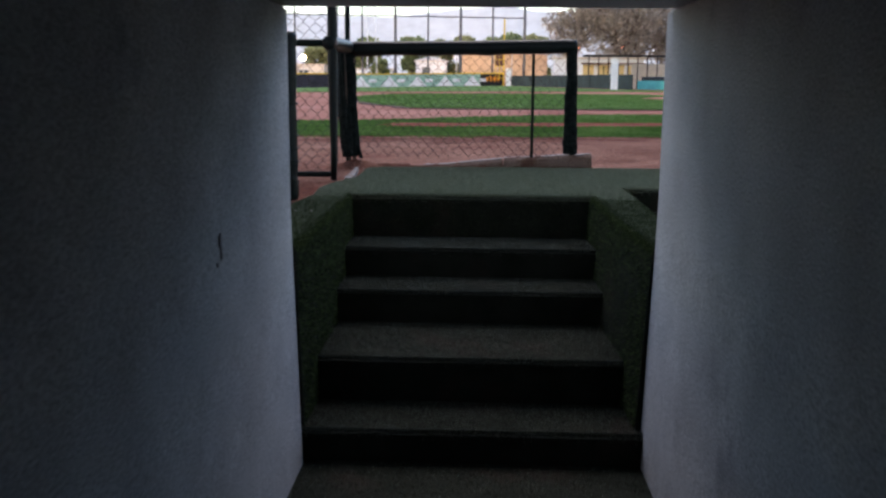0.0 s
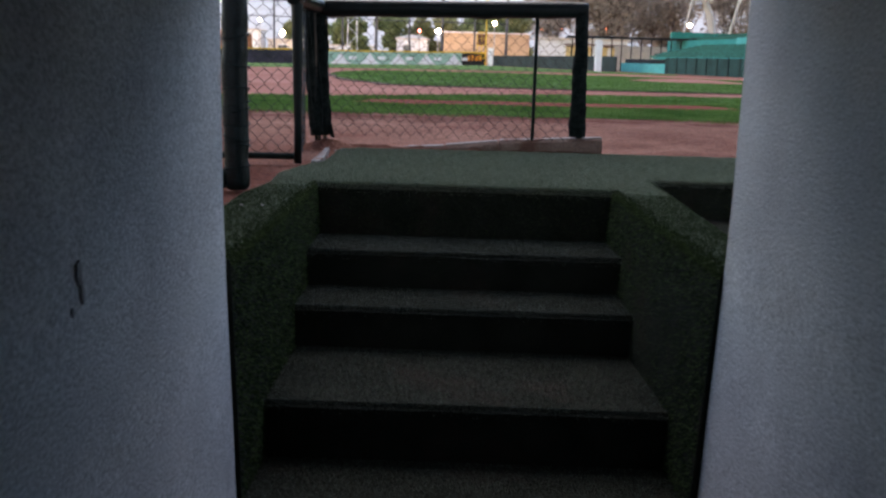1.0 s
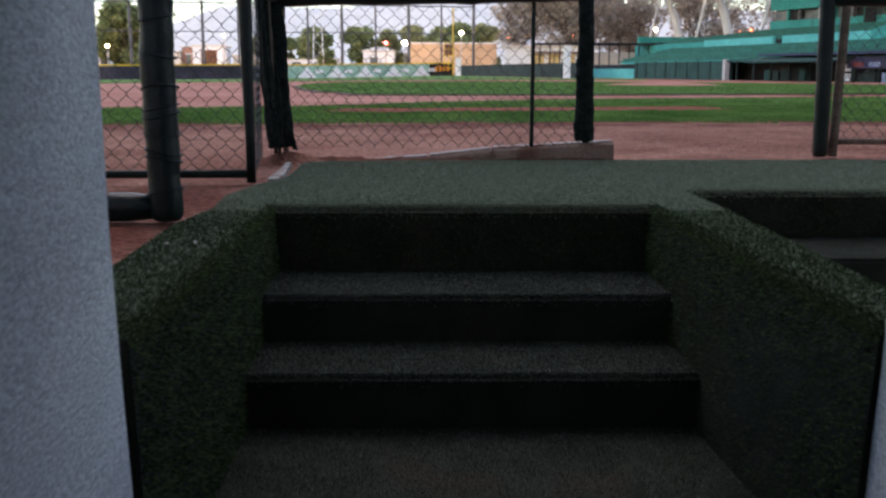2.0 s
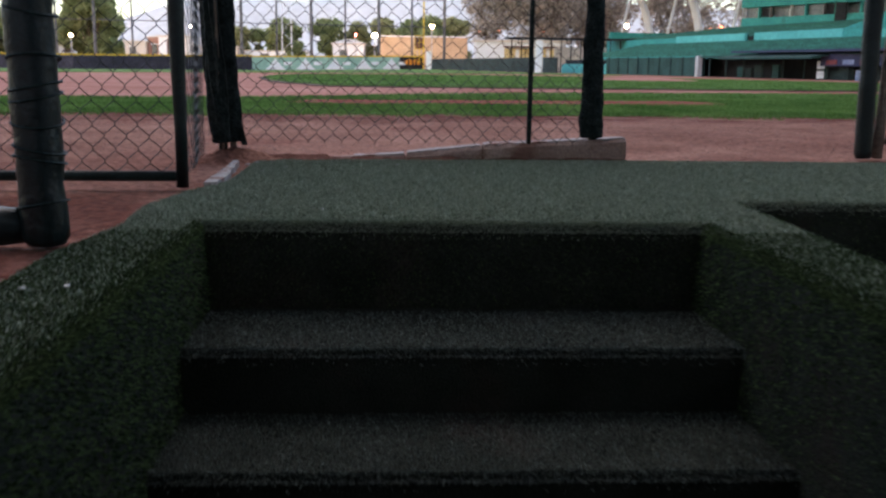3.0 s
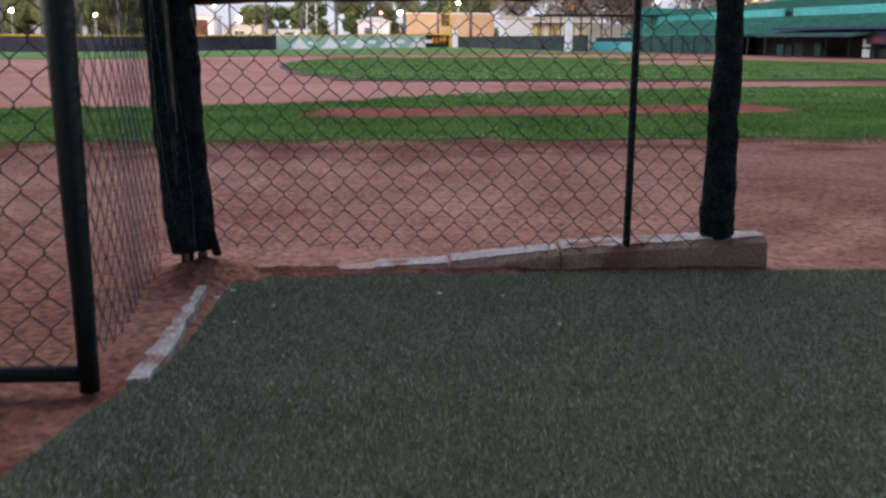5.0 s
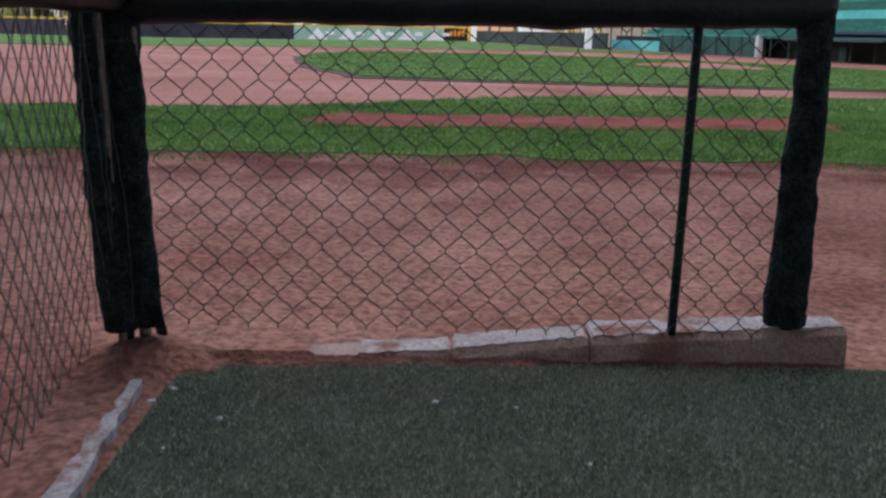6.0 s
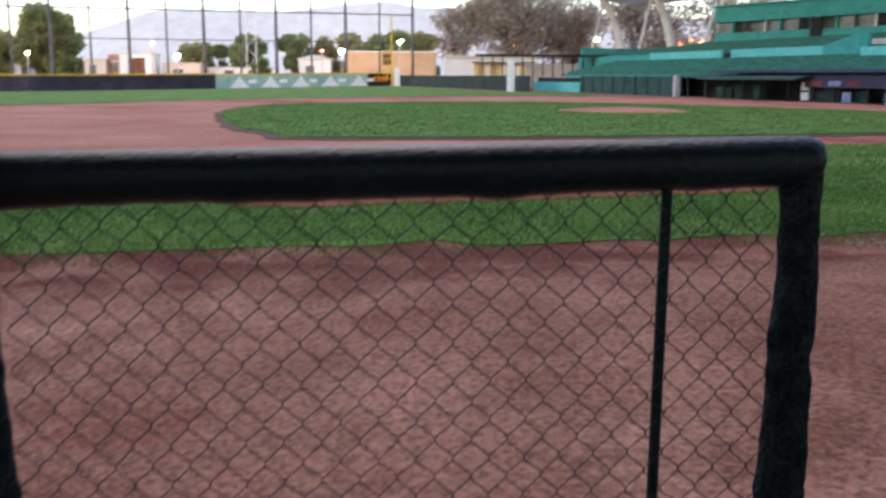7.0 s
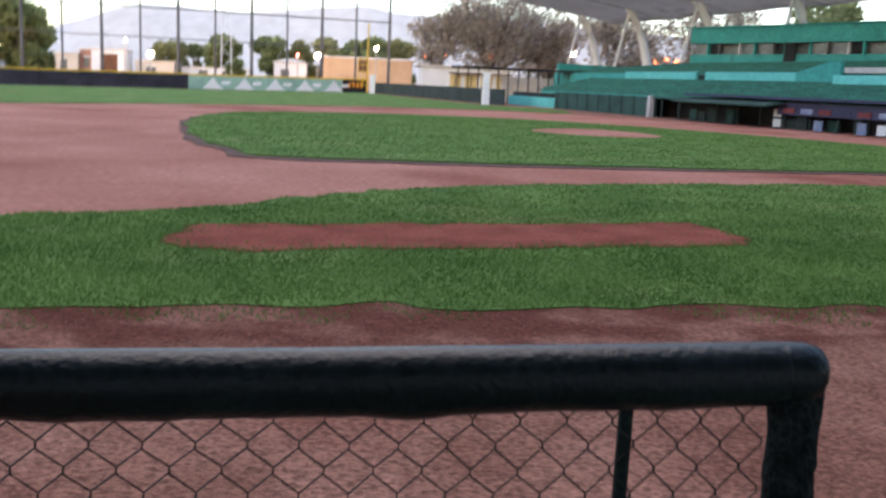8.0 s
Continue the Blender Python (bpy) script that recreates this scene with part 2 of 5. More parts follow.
POLE = surface("pale_galvanised_pole", (0.40, 0.41, 0.42), (0.55, 0.56, 0.57), 1, 8, 0.15, 0.5, 0.05)
# sand tone warmed to carry the street-lamp glow on the hall
SANDWALL = surface("lamp_warmed_sand_render", (0.46, 0.33, 0.22), (0.60, 0.45, 0.31), 0.4, 5, 0.15, 0.9, 0.1)
# yellow stands in for the warm light inside the clubhouse
LITROOM = surface("lit_room_yellow", (0.58, 0.46, 0.20), (0.70, 0.58, 0.30), 1.5, 8, 0.2, 0.9, 0.1)
# leaf tones are paled to include some of the far haze
LEAFGREEN = blades("green_foliage", (0.170, 0.220, 0.100), (0.390, 0.440, 0.220), 0.9, 0, 0.55)
LEAFOLIVE = blades("olive_foliage", (0.270, 0.280, 0.130), (0.460, 0.460, 0.240), 0.9, 0, 0.5)
LEAFBROWN = blades("brown_autumn_foliage", (0.300, 0.252, 0.200), (0.520, 0.450, 0.375), 0.9, 0, 0.5)
BARK = surface("bark", (0.10, 0.078, 0.062), (0.18, 0.145, 0.118), 3, 30, 0.3, 0.9, 0.4)
# distance haze is mixed into the mountain colour itself
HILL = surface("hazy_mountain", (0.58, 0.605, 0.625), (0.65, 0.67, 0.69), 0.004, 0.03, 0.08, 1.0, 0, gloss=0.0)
LAMPWHITE = glowing("white_lamp", (1.0, 0.74, 0.46), 80)
LAMPORANGE = glowing("orange_lamp", (1.0, 0.17, 0.03), 3.0)
LAMPRED = glowing("red_lamp", (1.0, 0.10, 0.08), 18)


# ---------------------------------------------------------------- building helpers
def base_of(ob):
    total = Vector((0, 0, 0))
    while ob:
        total, ob = total + ob.location, ob.parent
    return total


def thing(name, at, label, category, group="", kind=""):
    ob = new(name)
    ob.location = at
    ob.empty_display_size = 0.2
    return tagged(ob, label, category, group, kind)


def mesh_of(name, bm, material, smooth=False):
    me = bpy.data.meshes.new(name)
    bmesh.ops.recalc_face_normals(bm, faces=bm.faces)
    bm.to_mesh(me)
    bm.free()
    me.materials.append(material)
    if smooth:
        me.polygons.foreach_set("use_smooth", [True] * len(me.polygons))
    return me


def part(name, bm, material, parent, label="", smooth=False):
    """One mesh, drawn in world metres, under a thing or a part."""
    bmesh.ops.translate(bm, verts=bm.verts, vec=-base_of(parent))
    ob = new(name, mesh_of(name, bm, material, smooth))
    ob.parent = parent
    return tagged(ob, label)


def single(name, bm, material, label="", category="", group="", kind="", smooth=False):
    return tagged(new(name, mesh_of(name, bm, material, smooth)), label, category, group, kind)


def box(a, b, bevel=0.0, bm=None):
    bm = bm or bmesh.new()
    made = bmesh.ops.create_cube(bm, size=1)["verts"]
    size = [abs(q - p) for p, q in zip(a, b)]
    bmesh.ops.transform(bm, verts=made, matrix=Matrix.Translation([(p + q) / 2 for p, q in zip(a, b)]) @ Matrix.Diagonal((*size, 1)))
    if bevel:
        edges = list({e for v in made for e in v.link_edges})
        bmesh.ops.bevel(bm, geom=edges, offset=bevel, segments=2, affect="EDGES")
    return bm


def tube(points, radius, seg=8, bm=None, wobble=0.0, rough_scale=6.0, cap=True, torn=0.0):
    """A round bar along points; radius is one number or one for each point; wobble makes it lumpy."""
    bm = bm or bmesh.new()
    pts = [Vector(p) for p in points]
    radii = radius if isinstance(radius, (list, tuple)) else [radius] * len(pts)
    rings = []
    for i, p in enumerate(pts):
        way = (pts[min(i + 1, len(pts) - 1)] - pts[max(i - 1, 0)]).normalized()
        side = way.cross(Vector((0, 0, 1)) if abs(way.z) < 0.9 else Vector((1, 0, 0))).normalized()
        up = side.cross(way)
        ring = []
        for k in range(seg):
            a = 2 * math.pi * k / seg
            d = side * math.cos(a) + up * math.sin(a)
            r = radii[i]
            if wobble:
                r *= 1 + wobble * noise.noise((p + d * 0.05) * rough_scale) + 0.5 * wobble * noise.noise((p + d * 0.05) * rough_scale * 3.1)
            if torn:
                q = Vector((p.x + d.x * 0.06, p.y + d.y * 0.06, 0.5 * (p.z + d.z * 0.06)))
                bite = noise.noise(q * 19.0) + 0.7 * noise.noise(q * 47.0)
                r *= 1 + torn * (0.45 * max(0, bite - 0.25) - max(0, -bite - 0.15))
            ring.append(bm.verts.new(p + d * r))
        rings.append(ring)
    for a, b in zip(rings, rings[1:]):
        for k in range(seg):
            bm.faces.new((a[k], a[(k + 1) % seg], b[(k + 1) % seg], b[k]))
    if cap:
        bm.faces.new(rings[0])
        bm.faces.new(rings[-1])
    return bm


def line(a, b, n):
    a, b = Vector(a), Vector(b)
    return [a.lerp(b, i / n) for i in range(n + 1)]


def prism(outline, z0, z1, bm=None):
    bm = bm or bmesh.new()
    low = [bm.verts.new((x, y, z0)) for x, y in outline]
    top = [bm.verts.new((x, y, z1)) for x, y in outline]
    bm.faces.new(low)
    bm.faces.new(top)
    for i in range(len(low)):
        j = (i + 1) % len(low)
        bm.faces.new((low[i], low[j], top[j], top[i]))
    bmesh.ops.recalc_face_normals(bm, faces=bm.faces)
    return bm


def curve_through(corners, steps=8, closed=True):
    """A smooth outline through a few corners."""
    out, n = [], len(corners)
    for i in range(n if closed else n - 1):
        p = [Vector((*corners[(i + k) % n if closed else min(max(i + k, 0), n - 1)], 0)) for k in (-1, 0, 1, 2)]
        for s in range(steps):
            u = s / steps
            q = 0.5 * ((2 * p[1]) + (p[2] - p[0]) * u + (2 * p[0] - 5 * p[1] + 4 * p[2] - p[3]) * u * u + (3 * p[1] - p[0] - 3 * p[2] + p[3]) * u ** 3)
            out.append((q.x, q.y))
    if not closed:
        out.append(corners[-1])
    return out


def ragged(outline, step, amount, scale):
    """The outline with points every step metres, moved in and out by noise."""
    out, n = [], len(outline)
    for i in range(n):
        a, b = Vector((*outline[i], 0)), Vector((*outline[(i + 1) % n], 0))
        count = max(1, int((b - a).length / step))
        for k in range(count):
            p = a.lerp(b, k / count)
            out.append((p.x + amount * noise.noise(p * scale), p.y + amount * noise.noise(p * scale + Vector((7, 3, 1)))))
    return out


def inside(xs, ys, outline):
    hit = np.zeros(len(xs), bool)
    n = len(outline)
    for i in range(n):
        (x0, y0), (x1, y1) = outline[i], outline[(i + 1) % n]
        if y0 == y1:
            continue
        cross = (y0 > ys) != (y1 > ys)
        hit ^= cross & (xs < (x1 - x0) * (ys - y0) / (y1 - y0) + x0)
    return hit


def blade_field(name, places, height, width, lean, material, label, category, rng, out=None):
    """Many single blades, each a thin triangle, at the given places (n x 3), upright or along out."""
    n = len(places)
    turn, tall = rng.uniform(0, 2 * np.pi, n), height * rng.uniform(0.55, 1.25, n)
    across = np.stack([np.cos(turn), np.sin(turn), np.zeros(n)], 1) * (width * rng.uniform(0.6, 1.3, n))[:, None] / 2
    tip_turn = rng.uniform(0, 2 * np.pi, n)
    tip = np.stack([np.cos(tip_turn), np.sin(tip_turn), np.zeros(n)], 1) * (tall * lean * rng.uniform(0, 1, n))[:, None]
    if out is None:
        tip[:, 2] = tall
    else:
        tip[:, 2] = -tall * rng.uniform(0, 0.6, n)
        tip += np.asarray(out) * tall[:, None]
        across = np.stack([across[:, 0] * (1 - np.abs(np.asarray(out)[..., 0])), across[:, 1] * (1 - np.abs(np.asarray(out)[..., 1])), across[:, 1]], 1)
    co = np.stack([places - across, places + across, places + tip], 1).reshape(-1, 3)
    me = bpy.data.meshes.new(name)
    me.vertices.add(3 * n)
    me.vertices.foreach_set("co", co.ravel())
    me.loops.add(3 * n)
    me.loops.foreach_set("vertex_index", np.arange(3 * n, dtype=np.int32))
    me.polygons.add(n)
    me.polygons.foreach_set("loop_start", np.arange(0, 3 * n, 3, dtype=np.int32))
    me.update()
    me.validate()
    me.materials.append(material)
    return tagged(new(name, me), label, category, kind="stuff")


def lay(x, y):
    """Height of the ground: level by the dugout, falling gently towards the far outfield."""
    far = min(max((math.hypot(x, y) - 60) / 55, 0), 1)
    left = min(max((4 - x) / 36, 0), 1)
    return -0.62 * far * left


def sheet(name, outline, lift, material, label, category, cell):
    """A patch of ground cut into cells, following the lie of the land, with a lip down at its edge."""
    bm = bmesh.new()
    bm.faces.new([bm.verts.new((x, y, 0)) for x, y in outline])
    xs, ys = [p[0] for p in outline], [p[1] for p in outline]
    for axis, low, high in ((0, min(xs), max(xs)), (1, min(ys), max(ys))):
        at = low + cell
        while at < high:
            spot = (at, 0, 0) if axis == 0 else (0, at, 0)
            way = (1, 0, 0) if axis == 0 else (0, 1, 0)
            bmesh.ops.bisect_plane(bm, geom=bm.verts[:] + bm.edges[:] + bm.faces[:], plane_co=spot, plane_no=way)
            at += cell
    rim = [e for e in bm.edges if len(e.link_faces) == 1]
    wall = bmesh.ops.extrude_edge_only(bm, edges=rim)["geom"]
    for v in bm.verts:
        v.co.z = lay(v.co.x, v.co.y) + lift
    for v in wall:
        if isinstance(v, bmesh.types.BMVert):
            v.co.z -= lift + 0.05
    return single(name, bm, material, label, category, kind="structure")


# ---------------------------------------------------------------- ground and field
rng = np.random.default_rng(4)
bm = bmesh.new()
grid_x = [-2600, -900, -300, -120, -80, -50, -34, -20, -8, -0.45, 7, 15, 25, 40, 80, 300, 900, 2600]
grid_y = [-2600, -900, -200, -40, -4, 6.2, 9, 20, 40, 60, 75, 90, 105, 120, 140, 220, 600, 1400, 2900]
corner = [[bm.verts.new((x, y, lay(x, y) - 0.012)) for y in grid_y] for x in grid_x]
for i in range(len(grid_x) - 1):
    for j in range(len(grid_y) - 1):
        if not (grid_x[i] == -0.45 and grid_y[j] == -4):
            bm.faces.new((corner[i][j], corner[i + 1][j], corner[i + 1][j + 1], corner[i][j + 1]))
single("ground", bm, DIRT, "reddish clay ground of the ballpark", "ground", kind="structure")

INFIELD_SKIN = curve_through([(-16, 15.0), (-4.4, 14.6), (3, 19.0), (12, 21.4), (40, 25), (44, 33), (21, 54), (13, 62), (3, 60), (-6, 52), (-13, 42), (-20, 36)], 6)
sheet("infield_dirt", INFIELD_SKIN, -0.008, SKIN, "smooth pink clay of the infield", "ground", 8.0)
FOUL_GRASS = [(-22, 9.4), (-10, 10.4), (-3, 11.35), (1, 11.85), (5, 12.05), (24, 13.8), (46, 16), (46, 23), (24, 23.4), (10, 21.6), (2.9, 19.6), (0.4, 17.8), (-1.5, 15.9), (-4.4, 14.9), (-10, 14.0), (-22, 12.6)]
foul_outline = ragged(curve_through(FOUL_GRASS, 4), 0.12, 0.24, 1.9)
sheet("foul_grass", foul_outline, -0.004, SOD, "green lawn strip beside the foul line", "lawn", 3.0)
INFIELD_GRASS = [(0.2, 22.9), (11.3, 24.3), (20.5, 26.5), (19, 35), (12.8, 45), (5.4, 48.5), (-2.4, 44.8), (-4.3, 38), (-3.2, 29), (-1.8, 24.6)]
infield_outline = ragged(curve_through(INFIELD_GRASS, 6), 0.5, 0.18, 0.9)
# outline strip that paints soil and lip shadow round the lawn
lip = ragged(curve_through([(8 + (x - 8) * 1.014, 35 + (y - 35) * 1.040) for x, y in INFIELD_GRASS], 6), 0.4, 0.22, 1.1)
sheet("infield_edge", lip, 0.006, LIPSHADE, "dark strip of soil and painted shade round the infield lawn", "ground", 6.0)
sheet("infield_grass", infield_outline, 0.03, SOD, "green infield lawn with a dark lip of soil and shade", "lawn", 5.0)
OUTFIELD = [(-110, 20), (-20, 36.5), (-13, 42.5), (-5.5, 52.5), (2, 60), (9, 63.5), (14.5, 63), (15.5, 70), (10.5, 81), (3.2, 122), (-17, 114.5), (-34, 103), (-75, 90), (-120, 62)]
sheet("outfield_grass", ragged(OUTFIELD, 1.5, 0.3, 0.4), 0.012, SOD, "dull green outfield lawn", "lawn", 12.0)

cap = [(-0.2 + 5.0 * i / 12, 13.62 + 0.92 * i / 12) for i in range(13)]
strip = [(-0.95, 14.3), (-0.7, 13.7)] + cap + [(5.0, 15.1), (4.8, 15.7)] + [(4.6 - 5.0 * i / 12, 15.98 - 0.9 * i / 12) for i in range(13)] + [(-0.8, 14.9)]
strip = ragged([(-1.13 + (x + 0.95) * 0.963, y) for x, y in strip], 0.08, 0.16, 2.6)
sheet("warm_up_strip", strip, 0.004, STRIPCLAY, "long red clay warm-up strip in the lawn", "ground", 2.0)

bm = bmesh.new()
rings = [[bm.verts.new((8.9 + 0.8 * r * math.cos(a), 37.0 + 0.8 * r * math.sin(a), 0.03 + 0.11 * (1 - (r / 2.75) ** 2) + 0.01 * noise.noise((r, a, 0)))) for a in np.linspace(0, 2 * math.pi, 40, False)] for r in (2.75, 2.2, 1.5, 0.7, 0.1)]
for a, b in zip(rings, rings[1:]):
    for k in range(40):
        bm.faces.new((a[k], a[(k + 1) % 40], b[(k + 1) % 40], b[k]))
bm.faces.new(rings[-1])
single("pitchers_mound", bm, SKIN, "low round clay mound in the infield lawn", "mound", smooth=True)


def scatter(outline, count, x0, x1, y0, y1, z, holes=()):
    xs, ys = rng.uniform(x0, x1, count), rng.uniform(y0, y1, count)
    keep = inside(xs, ys, outline)
    for h in holes:
        keep &= ~inside(xs, ys, h)
    return np.stack([xs[keep], ys[keep], np.full(keep.sum(), z)], 1)


near_blades = scatter(foul_outline, 290000, -7, 13, 10.4, 18.4, -0.007, (strip,))
near_blades = near_blades[rng.uniform(14.2, 18.4, len(near_blades)) > near_blades[:, 1]]
blade_field("lawn_blades", near_blades, 0.036, 0.011, 1.5, BLADE, "short uneven green grass blades", "grass", rng)
fringe = ragged(curve_through([(x, y - 0.30) for x, y in FOUL_GRASS], 4), 0.12, 0.52, 2.3)
fringe_blades = scatter(fringe, 60000, -7, 13, 9.9, 13.2, -0.012, (foul_outline,))
blade_field("lawn_blades", fringe_blades[rng.uniform(0, 1, len(fringe_blades)) < 0.62], 0.030, 0.010, 1.5, BLADE, "sparse grass creeping into the clay", "grass", rng)
far_blades = scatter(foul_outline, 80000, -8, 20, 14.2, 22.5, -0.007, (strip,))
far_blades = far_blades[rng.uniform(14.2, 18.4, len(far_blades)) < far_blades[:, 1]]
blade_field("lawn_blades", far_blades, 0.036, 0.022, 1.5, BLADE, "short uneven green grass blades", "grass", rng)
inner_blades = scatter(infield_outline, 80000, -5, 19, 22.5, 48, 0.026, ([(8.9 + 2.2 * math.cos(a), 37 + 2.2 * math.sin(a)) for a in np.linspace(0, 6.2832, 24, False)],))
blade_field("lawn_blades", inner_blades, 0.034, 0.035, 1.6, BLADE, "short uneven green grass blades", "grass", rng)

creep = scatter(strip, 60000, -1.5, 5.2, 13.3, 16.2, -0.002)
rim = np.full(len(creep), 9.0)
for (x0, y0), (x1, y1) in zip(strip, strip[1:] + strip[:1]):
    rim = np.minimum(rim, np.hypot(creep[:, 0] - (x0 + x1) / 2, creep[:, 1] - (y0 + y1) / 2))
creep = creep[rng.exponential(0.07, len(creep)) > rim]
blade_field("lawn_blades", creep, 0.032, 0.012, 1.5, BLADE, "grass creeping over the clay strip", "grass", rng)

n_clods = 9000
spot = np.stack([rng.uniform(-5, 9, n_clods), rng.uniform(7.5, 12.4, n_clods), np.full(n_clods, -0.010)], 1)
bulk = rng.choice([0.002, 0.003, 0.0035, 0.004, 0.005], n_clods)
corner8 = np.array([(1.3, 0, 0), (0, 1, 0), (-1.2, 0.2, 0), (0.1, -0.9, 0), (0.1, 0.1, 0.9), (0, 0, -0.5)])
co = (spot[:, None, :] + corner8[None] * bulk[:, None, None] * rng.uniform(0.7, 1.3, (n_clods, 6, 1))).reshape(-1, 3)
tris = [(0, 1, 4), (1, 2, 4), (2, 3, 4), (3, 0, 4), (1, 0, 5), (2, 1, 5), (3, 2, 5), (0, 3, 5)]
me = bpy.data.meshes.new("clay_clods")
me.from_pydata(co.tolist(), [], [(6 * i + a, 6 * i + b, 6 * i + c) for i in range(n_clods) for a, b, c in tris])
me.materials.append(CLOD)
tagged(new("clay_clods", me), "small loose clods of dry clay", "clods", kind="stuff")

# ---------------------------------------------------------------- tunnel, dugout walls, stairs
FLOOR_Z, MOUTH = -0.955, 3.65
for name, a, b, face, lean in (("wall_left", (-0.62, -3.0, -1.1), (-0.322, 3.61, 0.97), -0.33, 0.034), ("wall_right", (1.20, -3.0, -1.1), (1.50, 3.71, 0.97), 1.21, -0.034)):
    bm = box(a, b, 0.012)
    for z in (0.2, -0.1, -0.5):
        bmesh.ops.bisect_plane(bm, geom=bm.verts[:] + bm.edges[:] + bm.faces[:], plane_co=(0, 0, z), plane_no=(0, 0, 1))
    for v in bm.verts:
        if abs(v.co.x - face) < 0.05:
            v.co.x += lean * min(max((0.2 - v.co.z) / 1.1, 0), 1) ** 1.3
    single(name, bm, PLASTER, "rough white plastered tunnel wall", "wall", kind="structure")
single("wall_end", box((-0.62, -3.3, -1.1), (1.50, -3.003, 1.25)), PLASTER, "plain plastered end of the tunnel", "wall", kind="structure")
single("ceiling", box((-0.62, -3.0, 0.973), (1.50, MOUTH, 1.25), 0.012), PLASTER, "white painted concrete tunnel ceiling", "ceiling", kind="structure")
single("floor", box((-0.8, -3.3, -1.3), (8, MOUTH + 0.05, FLOOR_Z)), TURF, "tunnel floor covered with worn green turf", "floor", kind="structure")
# unseen walls closing the dugout's back; their height keeps sky light out
for name, a, b in (("wall_back_west", (-9, 3.38, -0.2), (-0.625, 3.62, 3.0)), ("wall_back_east", (1.505, 3.38, -1.1), (9, 3.62, 3.0)), ("wall_over_tunnel", (-0.622, 3.38, 1.254), (1.502, 3.62, 3.0))):
    single(name, box(a, b), PLASTER, "unseen plain plastered wall behind the dugout", "wall", kind="structure")
# unseen stand added over the dugout, behind the camera, to block sky light: terraces and canopy like those across the
# field
bm = prism([(3.36, 2.6), (3.36, 3.0), (-20, 9.0), (-20, 8.6)], -60, 60)
bmesh.ops.transform(bm, verts=bm.verts, matrix=Matrix(((0, 0, 1, 0), (1, 0, 0, 0), (0, 1, 0, 0), (0, 0, 0, 1))))
single("near_terrace", bm, SEAT, "unseen sloping terrace added to block sky light", "terrace", kind="structure")
# overhang of this added canopy sets how dark the stair gets
bm = prism([(6.0, 12.85), (6.0, 13.0), (-24, 9.9), (-24, 9.75)], -60, 60)
bmesh.ops.transform(bm, verts=bm.verts, matrix=Matrix(((0, 0, 1, 0), (1, 0, 0, 0), (0, 1, 0, 0), (0, 0, 0, 1))))
single("near_canopy", bm, MASTGREY, "unseen grey canopy added to block sky light", "roof", kind="structure")
single("wall_stand_back", box((-60, -21, -0.3), (60, -20.6, 9.7)), DUGGREEN, "unseen back wall added to block sky light", "wall", kind="structure")

# turf deck: landing, bank beside the stairs and the low wall by the pit, in one covering
ROUND = 0.03
deck = [(-0.60, 3.655), (-0.318, 3.655), (-0.325, 5.468), (1.130, 5.468), (1.185, 3.70), (1.37, 3.70), (1.41, 5.935), (7.0, 5.935), (7.0, 7.30), (3.2, 7.36), (1.4, 7.36), (-0.44, 7.30), (-0.43, 6.4), (-0.53, 6.1), (-0.58, 5.75), (-0.55, 5.4), (-0.60, 5.0), (-0.58, 4.4)]
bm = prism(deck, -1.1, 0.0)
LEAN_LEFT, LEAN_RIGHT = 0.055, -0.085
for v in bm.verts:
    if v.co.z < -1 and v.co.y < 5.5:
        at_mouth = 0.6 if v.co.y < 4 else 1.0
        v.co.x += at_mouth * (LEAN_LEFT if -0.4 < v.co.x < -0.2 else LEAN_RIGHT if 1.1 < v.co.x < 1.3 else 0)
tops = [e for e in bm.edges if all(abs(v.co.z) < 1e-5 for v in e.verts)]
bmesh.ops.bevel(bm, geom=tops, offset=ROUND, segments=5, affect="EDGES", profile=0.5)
# up-facing faces take the lit backing, upright ones the shaded
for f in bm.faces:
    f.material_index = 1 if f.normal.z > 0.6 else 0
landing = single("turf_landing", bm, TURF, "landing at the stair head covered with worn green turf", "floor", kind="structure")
landing.data.materials.append(LITTURF)

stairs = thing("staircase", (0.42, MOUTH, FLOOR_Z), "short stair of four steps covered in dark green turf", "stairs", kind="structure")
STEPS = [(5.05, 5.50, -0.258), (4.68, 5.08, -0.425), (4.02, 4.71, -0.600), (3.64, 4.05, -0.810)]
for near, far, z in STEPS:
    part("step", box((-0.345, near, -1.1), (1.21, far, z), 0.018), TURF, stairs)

pit = single("pit_floor", box((1.30, 3.62, -1.25), (7.0, 5.95, -0.95)), TURF, "sunken dugout floor covered with turf", "floor", kind="structure")
single("pit_step", box((1.39, 5.42, -1.0), (6.99, 5.96, -0.205), 0.015), TURF, "turf-covered step inside the dugout pit", "step", kind="structure")
single("pit_end_wall", box((7.0, 3.3, -1.2), (7.3, 7.3, -0.004)), PLASTER, "plain end wall of the dugout pit", "wall", kind="structure")

def rim_distance(xs, ys, outline):
    best = np.full(len(xs), 9.0)
    for (x0, y0), (x1, y1) in zip(outline, outline[1:] + outline[:1]):
        dx, dy = x1 - x0, y1 - y0
        f = np.clip(((xs - x0) * dx + (ys - y0) * dy) / (dx * dx + dy * dy), 0, 1)
        best = np.minimum(best, np.hypot(xs - x0 - f * dx, ys - y0 - f * dy))
    return best


deck_fibres = np.concatenate([scatter(deck, 460000, -0.60, 2.9, 3.66, 7.36, -0.002), scatter(deck, 30000, 2.9, 7.0, 5.9, 7.36, -0.002)])
gx, gy = deck_fibres[:, 0], deck_fibres[:, 1]
